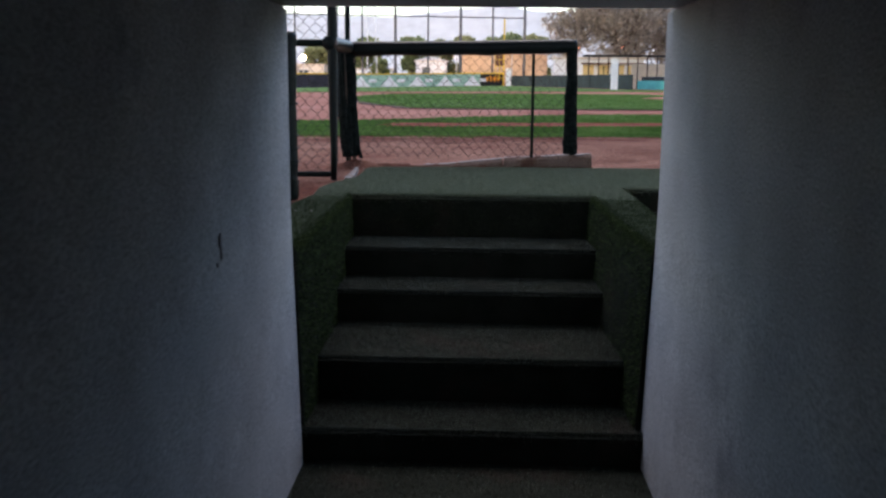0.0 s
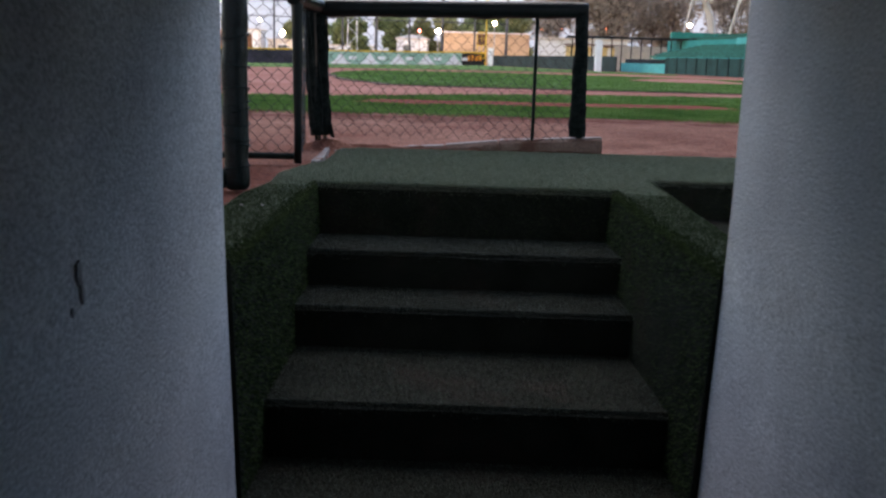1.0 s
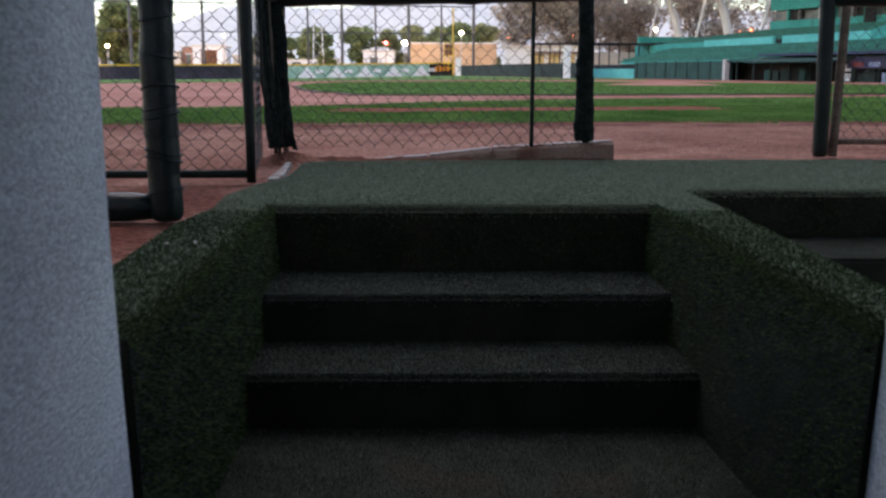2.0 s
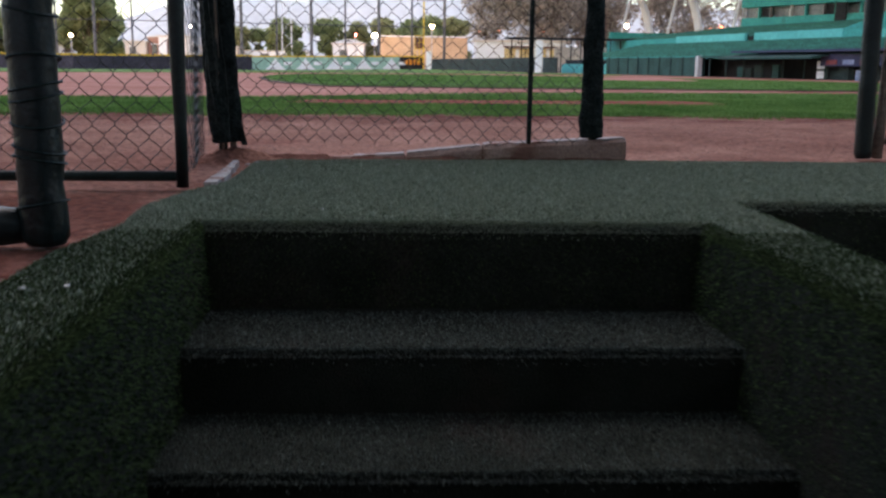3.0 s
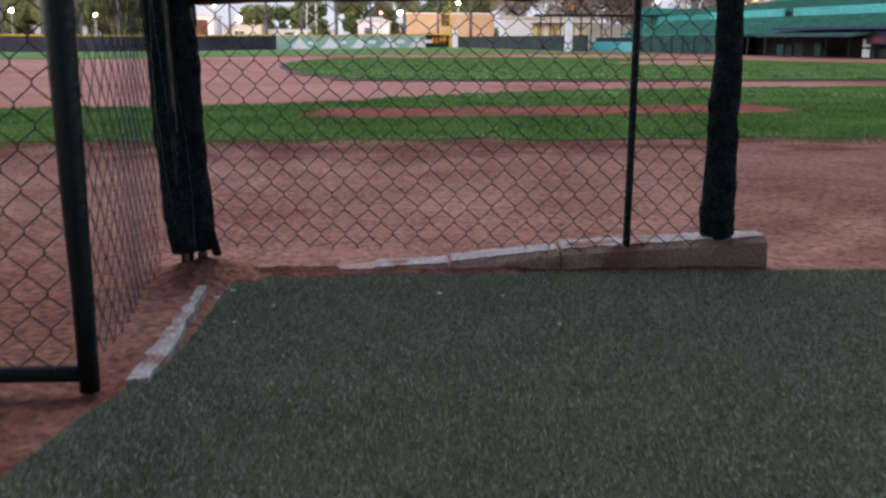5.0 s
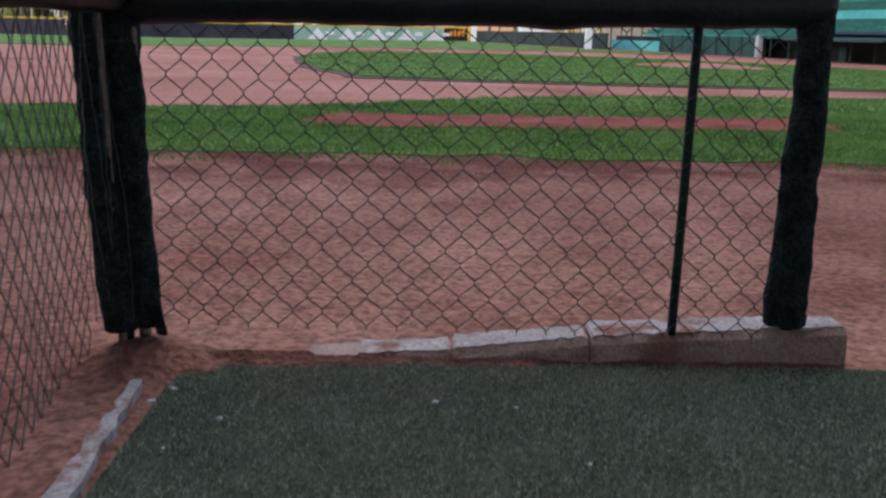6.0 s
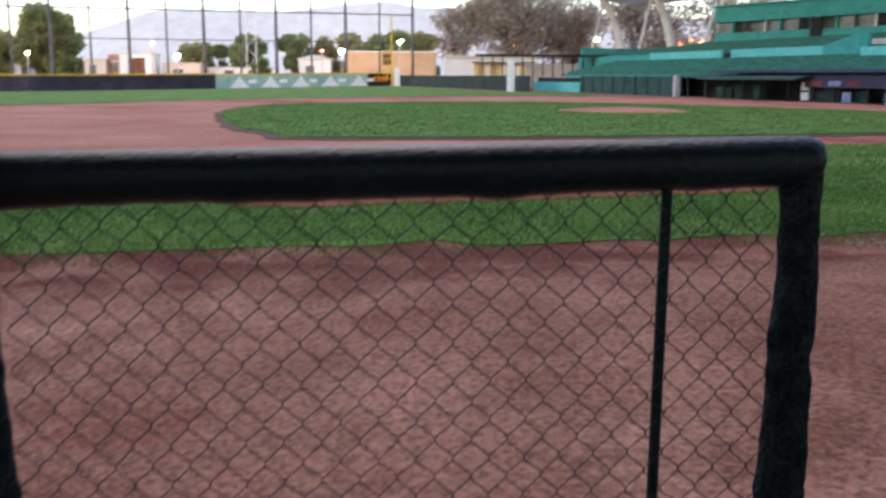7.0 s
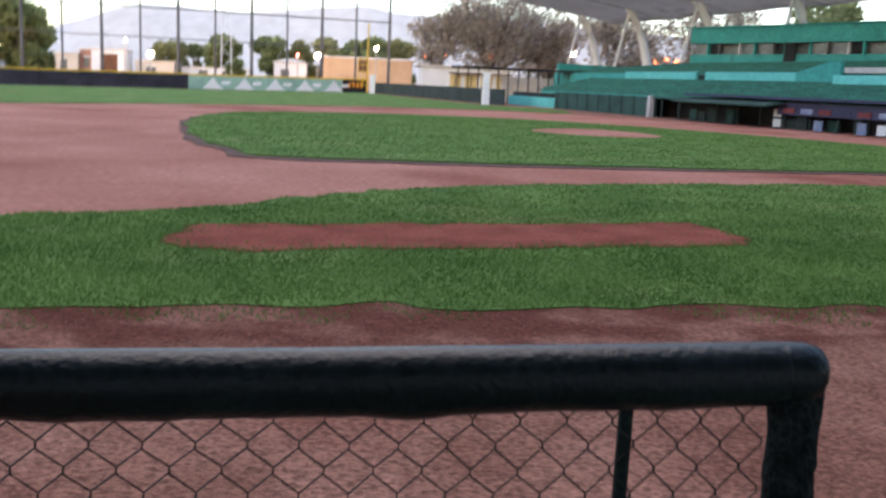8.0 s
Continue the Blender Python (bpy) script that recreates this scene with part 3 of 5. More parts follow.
near_rim = np.clip(ROUND - rim_distance(gx, gy, deck), 0, ROUND)
deck_fibres[:, 2] -= ROUND - np.sqrt(ROUND ** 2 - near_rim ** 2)
# share of the shade-toned pile grows towards the tunnel
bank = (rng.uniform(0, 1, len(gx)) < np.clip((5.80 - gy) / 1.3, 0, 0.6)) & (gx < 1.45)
blade_field("turf_fibres", deck_fibres[~bank], 0.010, 0.0046, 1.2, LITWORNFIBRE, "worn green turf pile on the landing, toned as lit", "turf", rng)
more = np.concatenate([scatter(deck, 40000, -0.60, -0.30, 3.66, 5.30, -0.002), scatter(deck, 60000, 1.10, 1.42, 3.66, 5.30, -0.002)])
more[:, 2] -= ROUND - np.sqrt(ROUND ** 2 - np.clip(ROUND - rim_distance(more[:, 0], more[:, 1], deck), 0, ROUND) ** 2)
blade_field("turf_fibres", np.concatenate([deck_fibres[bank], more]), 0.008, 0.0034, 1.2, SHADEGREENFIBRE, "greener turf pile beside the stair, darkened as shade", "turf", rng)
# tread pile carries the shade of the stairwell in its colour
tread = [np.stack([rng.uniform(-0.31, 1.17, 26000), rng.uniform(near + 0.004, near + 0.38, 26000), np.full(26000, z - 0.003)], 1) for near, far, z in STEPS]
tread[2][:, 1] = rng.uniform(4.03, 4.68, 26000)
blade_field("turf_fibres", np.concatenate(tread), 0.008, 0.0038, 1.2, SHADEFIBRE, "worn green turf pile on the steps, darkened as shade", "turf", rng)
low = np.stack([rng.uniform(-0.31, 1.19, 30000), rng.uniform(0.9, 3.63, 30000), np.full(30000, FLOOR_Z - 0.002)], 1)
blade_field("turf_fibres", low, 0.009, 0.0045, 1.2, SHADEFIBRE, "worn green turf pile on the tunnel floor", "turf", rng)


def rim_pile(a, b, r, z, count, material, label):
    """Pile along a rounded edge, turning from upright to sideways."""
    f, turn = rng.uniform(0, 1, count), rng.uniform(0.1, np.pi / 2 + 0.03, count)
    way = np.array([b[0] - a[0], b[1] - a[1]])
    nx, ny = np.array([way[1], -way[0]]) / np.hypot(*way)
    inward = r * (1 - np.sin(np.minimum(turn, np.pi / 2)))
    drop = r * (1 - np.cos(np.minimum(turn, np.pi / 2))) + np.where(turn > np.pi / 2, rng.uniform(0, 0.02, count), 0)
    spots = np.stack([a[0] + f * way[0] - nx * inward, a[1] + f * way[1] - ny * inward, z - drop], 1)
    out = np.stack([nx * np.sin(turn), ny * np.sin(turn), np.cos(turn)], 1)
    blade_field("turf_fibres", spots, 0.0085, 0.0036, 0.7, material, label, "turf", rng, out)


for a, b, count, material in (((-0.318, 3.66), (-0.325, 5.468), 16000, SHADEGREENFIBRE), ((1.130, 5.468), (1.185, 3.70), 16000, SHADEGREENFIBRE), ((-0.325, 5.468), (1.130, 5.468), 16000, LITWORNFIBRE), ((1.37, 3.70), (1.41, 5.935), 12000, SHADEGREENFIBRE), ((1.41, 5.935), (5.0, 5.935), 16000, LITWORNFIBRE)):
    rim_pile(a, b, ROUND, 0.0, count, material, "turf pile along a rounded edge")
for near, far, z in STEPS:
    rim_pile((-0.33, near), (1.19, near), 0.018, z, 12000, SHADEFIBRE, "turf pile along a step nosing")
# pile on the upright faces: stair flanks, risers and the pit side; shade is in its colour
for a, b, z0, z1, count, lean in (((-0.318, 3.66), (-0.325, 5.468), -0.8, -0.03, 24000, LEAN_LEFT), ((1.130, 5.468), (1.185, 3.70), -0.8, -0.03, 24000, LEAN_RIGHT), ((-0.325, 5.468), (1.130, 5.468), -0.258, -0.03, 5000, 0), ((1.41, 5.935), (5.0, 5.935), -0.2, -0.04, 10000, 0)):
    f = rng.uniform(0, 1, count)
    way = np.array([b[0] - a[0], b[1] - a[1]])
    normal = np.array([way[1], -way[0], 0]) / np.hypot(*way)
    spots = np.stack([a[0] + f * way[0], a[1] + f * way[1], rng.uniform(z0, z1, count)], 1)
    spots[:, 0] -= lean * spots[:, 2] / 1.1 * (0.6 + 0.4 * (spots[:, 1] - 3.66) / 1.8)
    blade_field("turf_fibres", spots, 0.010, 0.004, 0.7, SHADEGREENFIBRE, "greener turf pile on an upright face, darkened as shade", "turf", rng, np.repeat(normal[None], count, 0))

# bare patches and cracks in the plaster of the tunnel
wall_left = bpy.data.objects["wall_left"]
for y, z, w, h in ((2.525, 0.205, 0.011, 0.022), (2.535, 0.165, 0.007, 0.018), (2.49, 0.14, 0.006, 0.008), (2.29, -0.06, 0.006, 0.008)):
    bm = bmesh.new()
    ring = [(y + w * math.cos(a) * (1 + 0.5 * noise.noise((a * 2, y, z))), z + h * math.sin(a) * (1 + 0.5 * noise.noise((a * 2, z, y + 4)))) for a in np.linspace(0, 2 * math.pi, 14, False)]
    back, front = [bm.verts.new((-0.322, p, q)) for p, q in ring], [bm.verts.new((-0.3175, p, q)) for p, q in ring]
    bm.faces.new(front)
    for k in range(14):
        bm.faces.new((back[k], back[(k + 1) % 14], front[(k + 1) % 14], front[k]))
    part("bare_patch", bm, SCUFF, wall_left, "dark bare patch where plaster has flaked off")


# ---------------------------------------------------------------- padded fences by the stair head
def chain_link(a, b, z0, z1, wide=0.080, tall=0.088, r=0.0019, slack=1.0):
    """Woven wire between two uprights: each wire zigzags upwards and hooks into its neighbours."""
    a, b = Vector((*a, 0)), Vector((*b, 0))
    way, length = (b - a).normalized(), (b - a).length
    out = Vector((-way.y, way.x, 0))
    bm = bmesh.new()
    columns, rows = int(length / (wide / 2)), int((z1 - z0) / (tall / 2))
    for j in range(columns):
        pts = []
        for k in range(rows + 1):
            side = (k + j) % 2
            s = (j + side) * wide / 2
            sag = 0.010 * slack * noise.noise((s * 2.1, z0 + k * tall * 0.8, 3.0 + a.x))
            bow = 0.020 * slack * noise.noise((s * 1.7, k * tall * 0.7, 9.0 + a.y))
            lift = 0.004 * noise.noise((s * 9, k * 0.9, 5.0))
            turn_at = a + way * min(max(s + sag, 0), length) + out * (bow + (0.0022 if side else -0.0022)) + Vector((0, 0, z0 + k * tall / 2 + lift))
            pts += [turn_at - Vector((0, 0, 0.0052)), turn_at + Vector((0, 0, 0.0052))]
        tube(pts, r, 3, bm, cap=False)
    return bm


def padded(points, r, count=26, wobble=0.10, scale=7.0, seg=14, torn=0.0):
    """Foam sleeve over a bar: lumpy, with slightly pinched ends."""
    pts = []
    for a, b in zip(points, points[1:]):
        pts += line(a, b, count)[:-1 if b is not points[-1] else None]
    radii = [r * (0.80 if i in (0, len(pts) - 1) else 1.0) for i in range(len(pts))]
    return tube(pts, radii, seg, wobble=wobble, rough_scale=scale, torn=torn)


front = thing("front_fence", (0.33, 7.345, 0.05), "low chain-link fence panel padded with dark green foam", "fence")
rail = padded([(-0.60, 7.325, 0.924), (0.35, 7.335, 0.938), (1.09, 7.35, 0.955), (1.130, 7.352, 0.956)], 0.053, 24, 0.015, 4)
for v in rail.verts:
    if v.co.z < 0.931:
        v.co.z -= 0.006 + 0.016 * max(0, noise.noise((v.co.x * 4.0, 0.3, 0.7))) + 0.005 * noise.noise((v.co.x * 17.0, 1.3, 0.7))
part("rail_padding", rail, FOAM, front, "dark green foam sleeve with ragged underside", True)
end = tube([Vector((1.08, 7.351, 0.955)), Vector((1.14, 7.352, 0.956)), Vector((1.172, 7.353, 0.956)), Vector((1.194, 7.353, 0.955)), Vector((1.203, 7.353, 0.954))], [0.051, 0.051, 0.051, 0.047, 0.036], 14, wobble=0.04)
part("corner_padding", end, FOAM, front, "rounded foam end of the rail padding", True)
post_b = padded([(1.168, 7.355, 0.95), (1.176, 7.356, 0.55), (1.194, 7.372, 0.110)], 0.043, 60, 0.09, 12, 20, 0.38)
for v in post_b.verts:
    if v.co.x < 1.165:
        v.co.x -= 0.050 * max(0, 0.72 - v.co.z) + 0.016 * max(0, noise.noise((v.co.z * 8.0, 2.0, 0.0)))
part("post_padding", post_b, FOAMPOST, front, smooth=True)
post_a = padded([(-0.580, 7.312, 0.93), (-0.570, 7.310, 0.5), (-0.540, 7.306, 0.080)], 0.044, 60, 0.10, 9, 20, 0.42)
part("post_padding", post_a, FOAMPOST, front, smooth=True)
flap = box((-0.520, 7.262, 0.065), (-0.492, 7.276, 0.17), 0.004)
for v in flap.verts:
    v.co.x += 0.03 * max(0, 0.28 - v.co.z) + 0.02 * noise.noise((v.co.z * 9, 0, 0))
part("loose_flap", flap, FOAMPOST, front)
part("thin_post", tube(line((0.870, 7.362, 0.075), (0.868, 7.352, 0.93), 6), 0.0125, 10), STEEL, front, "thin dark steel bar", True)
part("steel_rail", tube(line((-0.59, 7.33, 0.946), (1.15, 7.352, 0.946), 4), 0.02, 8), STEEL, front)
part("steel_post", tube(line((1.187, 7.375, 0.10), (1.158, 7.357, 0.93), 4), 0.02, 8), STEEL, front)
part("steel_post", tube(line((-0.548, 7.31, 0.0), (-0.555, 7.31, 0.93), 4), 0.016, 8), RUST, front, "bare rusty pipe foot")
part("wire_mesh", chain_link((-0.52, 7.335), (1.15, 7.352), 0.08, 0.93), WIRE, front, "dark woven diamond wire")

part("rusty_rod", tube(line((-0.588, 7.262, 0.05), (-0.612, 7.250, 0.90), 8), 0.007, 6, wobble=0.2), RUST, front, "thin rusty rod between the sleeves")

side = thing("side_fence", (-0.56, 6.75, 0.0), "chain-link side panel with padded top rail and tall posts", "fence")
part("rail_padding", padded([(-0.590, 7.27, 0.935), (-0.585, 6.75, 0.932), (-0.565, 6.18, 0.925)], 0.050, 20, 0.07, 8), FOAM, side, "dark teal foam sleeve", True)
part("post_padding", padded([(-0.648, 7.285, 0.93), (-0.632, 7.285, 0.5), (-0.596, 7.275, 0.075)], 0.047, 60, 0.10, 9, 20, 0.42), FOAMPOST, side, smooth=True)
for k in range(5):
    strand = [Vector((-0.640 + 0.045 * f + 0.020 * (k - 2) + 0.008 * math.sin(2.6 * k + 5 * f), 7.236 + 0.012 * math.cos(k + 4 * f), 0.11 + 0.78 * (1 - f))) for f in np.linspace(0, 1, 26)]
    part("loose_wire", tube([p + Vector((0.006 * noise.noise(p * 30), 0.004 * noise.noise(p * 25), 0)) for p in strand], 0.0014, 4), GALV, side, "grey wire end hanging over the sleeve")
part("tall_post", tube(line((-0.595, 7.30, 0.0), (-0.597, 7.30, 2.6), 8), 0.021, 10), STEEL, side, "tall dark green steel post", True)
part("tall_post", tube(line((-0.548, 6.22, 0.0), (-0.552, 6.22, 2.6), 12), [0.021, 0.024, 0.027, 0.030, 0.033, 0.034, 0.034, 0.033, 0.033, 0.032, 0.032, 0.032, 0.032], 14, wobble=0.10, torn=0.3), FOAM, side, "tall post wrapped in dark padding", True)
part("clamp", tube(line((-0.585, 6.22, 0.915), (-0.515, 6.22, 0.915), 2), 0.036, 10), RUST, side, "rusty pipe clamp", True)
part("wire_mesh", chain_link((-0.560, 6.25), (-0.660, 7.27), 0.03, 2.5, r=0.0019, slack=2.2), GALV, side, "sagging grey woven wire")

gate = thing("gate_panel", (-2.0, 6.22, 0.0), "tall chain-link gate panel on steel rails", "gate")
part("bottom_rail", tube(line((-4.4, 6.08, 0.035), (-0.57, 6.22, 0.040), 8), 0.019, 8, wobble=0.06), STEEL, gate, smooth=True)
part("top_rail", tube(line((-4.4, 6.08, 0.925), (-0.57, 6.22, 0.925), 8), 0.024, 8, wobble=0.06), STEEL, gate, smooth=True)
part("gate_post", tube(line((-1.62, 6.18, 0.0), (-1.62, 6.18, 2.6), 4), 0.024, 10), STEEL, gate, smooth=True)
part("gate_post", tube(line((-4.4, 6.08, 0.0), (-4.4, 6.08, 2.6), 4), 0.024, 10), STEEL, gate, smooth=True)
part("wire_mesh", chain_link((-4.38, 6.08), (-0.57, 6.22), 0.05, 2.5), WIRE, gate, "dark woven diamond wire")

stub = thing("padded_post", (-0.63, 5.10, 0.0), "thick post wrapped in dark green foam and shiny tape", "post")
part("padding", padded([(-0.632, 5.10, 0.0), (-0.640, 5.10, 0.5), (-0.630, 5.10, 0.945)], 0.056, 26, 0.10, 10), FOAM, stub, smooth=True)
for z in (0.10, 0.21, 0.235, 0.30, 0.36, 0.385, 0.45, 0.56, 0.68):
    part("tape", tube([Vector((-0.634 + 0.060 * math.cos(a), 5.10 + 0.060 * math.sin(a), z + 0.012 * math.sin(a + z * 20))) for a in np.linspace(0, 2 * math.pi, 25)], 0.0035, 5), STEEL, stub, "glossy wrapped tape")
sill = thing("padded_sill", (-2.0, 5.1, 0.0), "low dark padded barrier lying along the dugout edge", "barrier")
part("padding", padded([(-4.5, 5.06, 0.045), (-2.5, 5.08, 0.045), (-0.68, 5.10, 0.045)], 0.052, 24, 0.10, 5), FOAM, sill, smooth=True)

gate_e = thing("east_fence", (3.4, 7.6, 0.0), "low fence beyond the gap with padded post and rusty pipe", "fence")
part("post_padding", padded([(2.665, 7.60, 0.0), (2.655, 7.60, 0.5), (2.645, 7.60, 0.97)], 0.046, 22, 0.10, 8), FOAM, gate_e, smooth=True)
part("pipe", tube(line((2.745, 7.61, 0.0), (2.765, 7.61, 0.97), 6), 0.027, 10, wobble=0.06), RUST, gate_e, "weathered grey pipe", True)
part("rail_padding", padded([(2.65, 7.60, 0.945), (4.0, 7.60, 0.945), (5.6, 7.60, 0.945)], 0.055, 20, 0.08, 8), FOAM, gate_e, smooth=True)
part("bottom_rail", tube(line((2.75, 7.61, 0.09), (5.6, 7.61, 0.09), 6), 0.018, 8), RUST, gate_e, smooth=True)
part("post_padding", padded([(5.6, 7.60, 0.0), (5.6, 7.60, 0.5), (5.6, 7.60, 0.97)], 0.05, 12, 0.10, 8), FOAM, gate_e, smooth=True)
part("wire_mesh", chain_link((2.77, 7.61), (5.58, 7.61), 0.09, 0.93), WIRE, gate_e, "dark woven diamond wire")

# kerb under the front fence: cracked blocks, half buried at one end
kerb = thing("concrete_kerb", (0.45, 7.36, 0.0), "cracked concrete kerb half buried in clay", "kerb")


def kerb_block(x0, x1, z0, z1, material, name, label="", lift=0.0, inset=0.0):
    n = max(4, int((x1 - x0) / 0.025))
    bm = bmesh.new()
    rows = []
    for i in range(n + 1):
        x = x0 + (x1 - x0) * i / n
        z = z0 + (z1 - z0) * i / n
        yf = 7.262 + 0.096 * (x + 0.5) / 1.9 + inset
        chip = 0.012 * max(0, noise.noise((x * 9, 1, lift * 90))) + 0.006 * noise.noise((x * 31, 4, 0))
        prof = [(yf, -0.05), (yf + 0.004 * noise.noise((x * 15, 0, 0)), z * 0.45), (yf + 0.006 + chip * 0.3, z - 0.016 - chip + lift), (yf + 0.024 + chip, z + lift + 0.004 * noise.noise((x * 12, 2, 0))), (yf + 0.13, z + lift + 0.004 * noise.noise((x * 10, 7, 0))), (yf + 0.155, z - 0.02), (yf + 0.16, -0.05)]
        rows.append([bm.verts.new((x, y, zz)) for y, zz in prof])
    for a, b in zip(rows, rows[1:]):
        for k in range(len(a) - 1):
            bm.faces.new((a[k], a[k + 1], b[k + 1], b[k]))
    bm.faces.new(rows[0])
    bm.faces.new(rows[-1])
    part(name, bm, material, kerb, label)


for x0, x1, z0, z1 in ((-0.13, 0.268, 0.001, 0.024), (0.274, 0.640, 0.029, 0.066), (0.648, 1.352, 0.069, 0.106)):
    kerb_block(x0, x1, z0, z1, CONCRETE, "kerb_block")
for x0, x1, z0, z1 in ((0.02, 0.262, 0.012, 0.025), (0.280, 0.632, 0.030, 0.067), (0.655, 1.346, 0.070, 0.107)):
    n = int((x1 - x0) / 0.02)
    outline = [(x0 + (x1 - x0) * i / n, 7.289 + 0.096 * (x0 + (x1 - x0) * i / n + 0.5) / 1.9 + 0.016 * noise.noise((i * 0.9, x0 * 7, 0))) for i in range(n + 1)]
    outline += [(x1 - (x1 - x0) * i / n, 7.387 + 0.096 * (x1 + 0.5) / 1.9 + 0.02 * noise.noise((i * 0.7, x1 * 5, 0))) for i in range(n + 1)]
    bm = prism(outline, 0.0, 1.0)
    for v in bm.verts:
        f = min(max((v.co.x - x0) / (x1 - x0), 0), 1)
        v.co.z = z0 + (z1 - z0) * f + (0.004 if v.co.z > 0.5 else -0.03)
    part("worn_top", bm, CHIPPED, kerb, "pale chipped top face")

bm = bmesh.new()
spill = []
for i in range(92):
    x = -0.47 + 0.02 * i
    yf = 7.262 + 0.096 * (x + 0.5) / 1.9
    reach = 0.030 + (0.090 if x < 0.1 else 0.055 if x < 0.5 else 0.015) * max(0, 0.6 + noise.noise((x * 4.0, 2.0, 0))) + 0.012 * noise.noise((x * 19, 5, 0))
    high = (0.022 if x > 0.45 else 0.014 if x > -0.1 else 0.026) + 0.010 * noise.noise((x * 7, 0, 3))
    spill.append([bm.verts.new((x, yf + 0.012 - reach * k / 5, -0.006 + (high + 0.006) * (1 - k / 5) ** 1.5 + 0.004 * noise.noise((x * 30, k, 1)))) for k in range(6)])
for a, b in zip(spill, spill[1:]):
    for k in range(5):
        bm.faces.new((a[k], a[k + 1], b[k + 1], b[k]))
single("clay_spill", bm, SPILL, "crumbled clay washed against the kerb foot", "ground", kind="structure", smooth=True)

bm = prism(ragged([(-0.484, 6.245), (-0.432, 6.268), (-0.440, 6.50), (-0.455, 6.80), (-0.488, 7.08), (-0.512, 7.075), (-0.497, 6.80), (-0.486, 6.50)], 0.04, 0.022, 14), -0.02, 0.014)
single("edging_board", bm, WHITEWASH, "narrow whitewashed edging board lying in clay", "board")
bm = bmesh.new()
cells = 26
patch = [[bm.verts.new((-0.86 + 0.75 * i / cells, 7.06 + 0.50 * j / cells, -0.02 + 0.075 * math.exp(-((i / cells - 0.45) / 0.26) ** 2 - ((j / cells - 0.42) / 0.24) ** 2) + 0.010 * noise.noise((i * 0.5, j * 0.5, 0)))) for j in range(cells + 1)] for i in range(cells + 1)]
for i in range(cells):
    for j in range(cells):
        bm.faces.new((patch[i][j], patch[i + 1][j], patch[i + 1][j + 1], patch[i][j + 1]))
single("dirt_mound", bm, DIRT, "small heap of loose red clay by the post foot", "clay", smooth=True)

# scraps on the turf
for i, (x, y, w, h, turn) in enumerate(((-0.40, 7.04, 0.030, 0.012, -20), (-0.43, 6.96, 0.024, 0.016, 15), (-0.25, 6.87, 0.018, 0.012, 40), (0.23, 7.00, 0.020, 0.016, 10), (0.55, 6.69, 0.012, 0.010, 60), (-0.33, 6.71, 0.012, 0.008, 5), (-0.50, 4.60, 0.018, 0.012, 0), (-0.42, 4.62, 0.014, 0.018, 30), (0.0, 5.66, 0.014, 0.010, 0), (0.42, 6.98, 0.012, 0.008, 20))):
    bm = bmesh.new()
    loop = [((w * math.cos(a)) * (1 + 0.3 * noise.noise((a, i, 0))), (h * math.sin(a)) * (1 + 0.4 * noise.noise((a, i, 3)))) for a in np.linspace(0, 2 * math.pi, 9, False)]
    prism([(p * 0.42, q * 0.42) for p, q in loop], 0.0, 0.003, bm)
    for v in bm.verts:
        v.co.z += 0.006 * abs(noise.noise((v.co.x * 60, v.co.y * 60, i)))
    bmesh.ops.transform(bm, verts=bm.verts, matrix=pose(x, y, 0.006, 0, 0, turn))
    single("paper_scrap", bm, PAPER, "small crumpled white paper scrap on turf", "litter", "scraps on the turf")


# ---------------------------------------------------------------- outfield wall, sign, foul pole, net
WALL = [(3.5, 125.0), (-17.0, 117.0), (-34.0, 106.0), (-75.0, 92.5), (-122.0, 62.0)]
outfield = thing("outfield_wall", (-17.0, 117.0, lay(-17, 117)), "outfield wall of dark and pale green panels with yellow cap", "wall", kind="structure")


def along_wall(k, f):
    (x0, y0), (x1, y1) = WALL[k], WALL[k + 1]
    return x0 + (x1 - x0) * f, y0 + (y1 - y0) * f


def wall_piece(k, f0, f1, z0, z1, thick, out, name, material, label=""):
    (xa, ya), (xb, yb) = along_wall(k, f0), along_wall(k, f1)
    way = Vector((xb - xa, yb - ya, 0)).normalized()
    n = Vector((-way.y, way.x, 0))
    n = n if n.y < 0 else -n
    bm = bmesh.new()
    loop = [(Vector((xa, ya, 0)) + n * out), (Vector((xb, yb, 0)) + n * out), (Vector((xb, yb, 0)) + n * (out - thick)), (Vector((xa, ya, 0)) + n * (out - thick))]
    low = [bm.verts.new((p.x, p.y, lay(p.x, p.y) + z0)) for p in loop]
    top = [bm.verts.new((p.x, p.y, lay(p.x, p.y) + z1)) for p in loop]
    bm.faces.new(low)
    bm.faces.new(top)
    for i in range(4):
        bm.faces.new((low[i], low[(i + 1) % 4], top[(i + 1) % 4], top[i]))
    return part(name, bm, material, outfield, label)


TALL = 1.50
for i in range(4):
    wall_piece(0, 0.15 + 0.2125 * i, 0.15 + 0.2125 * (i + 1) - 0.002, -0.2, TALL, 0.25, 0.0, "panel", MINT, "pale green advertising panel")
wall_piece(0, 0.0, 0.148, -0.2, TALL, 0.25, 0.0, "panel", DARK, "dark distance panel")
for k, count in ((1, 5), (2, 9), (3, 10)):
    for i in range(count):
        wall_piece(k, i / count, (i + 1) / count - 0.002, -0.2, TALL + 0.1, 0.25, 0.0, "panel", NAVY, "dark padded panel")
for k, n in ((0, 3), (1, 3), (2, 5), (3, 5)):
    for i in range(n):
        z = TALL if k == 0 else TALL + 0.1
        wall_piece(k, i / n, (i + 1) / n, z, z + 0.17, 0.32, 0.04, "cap", YELLOW, "yellow safety cap")
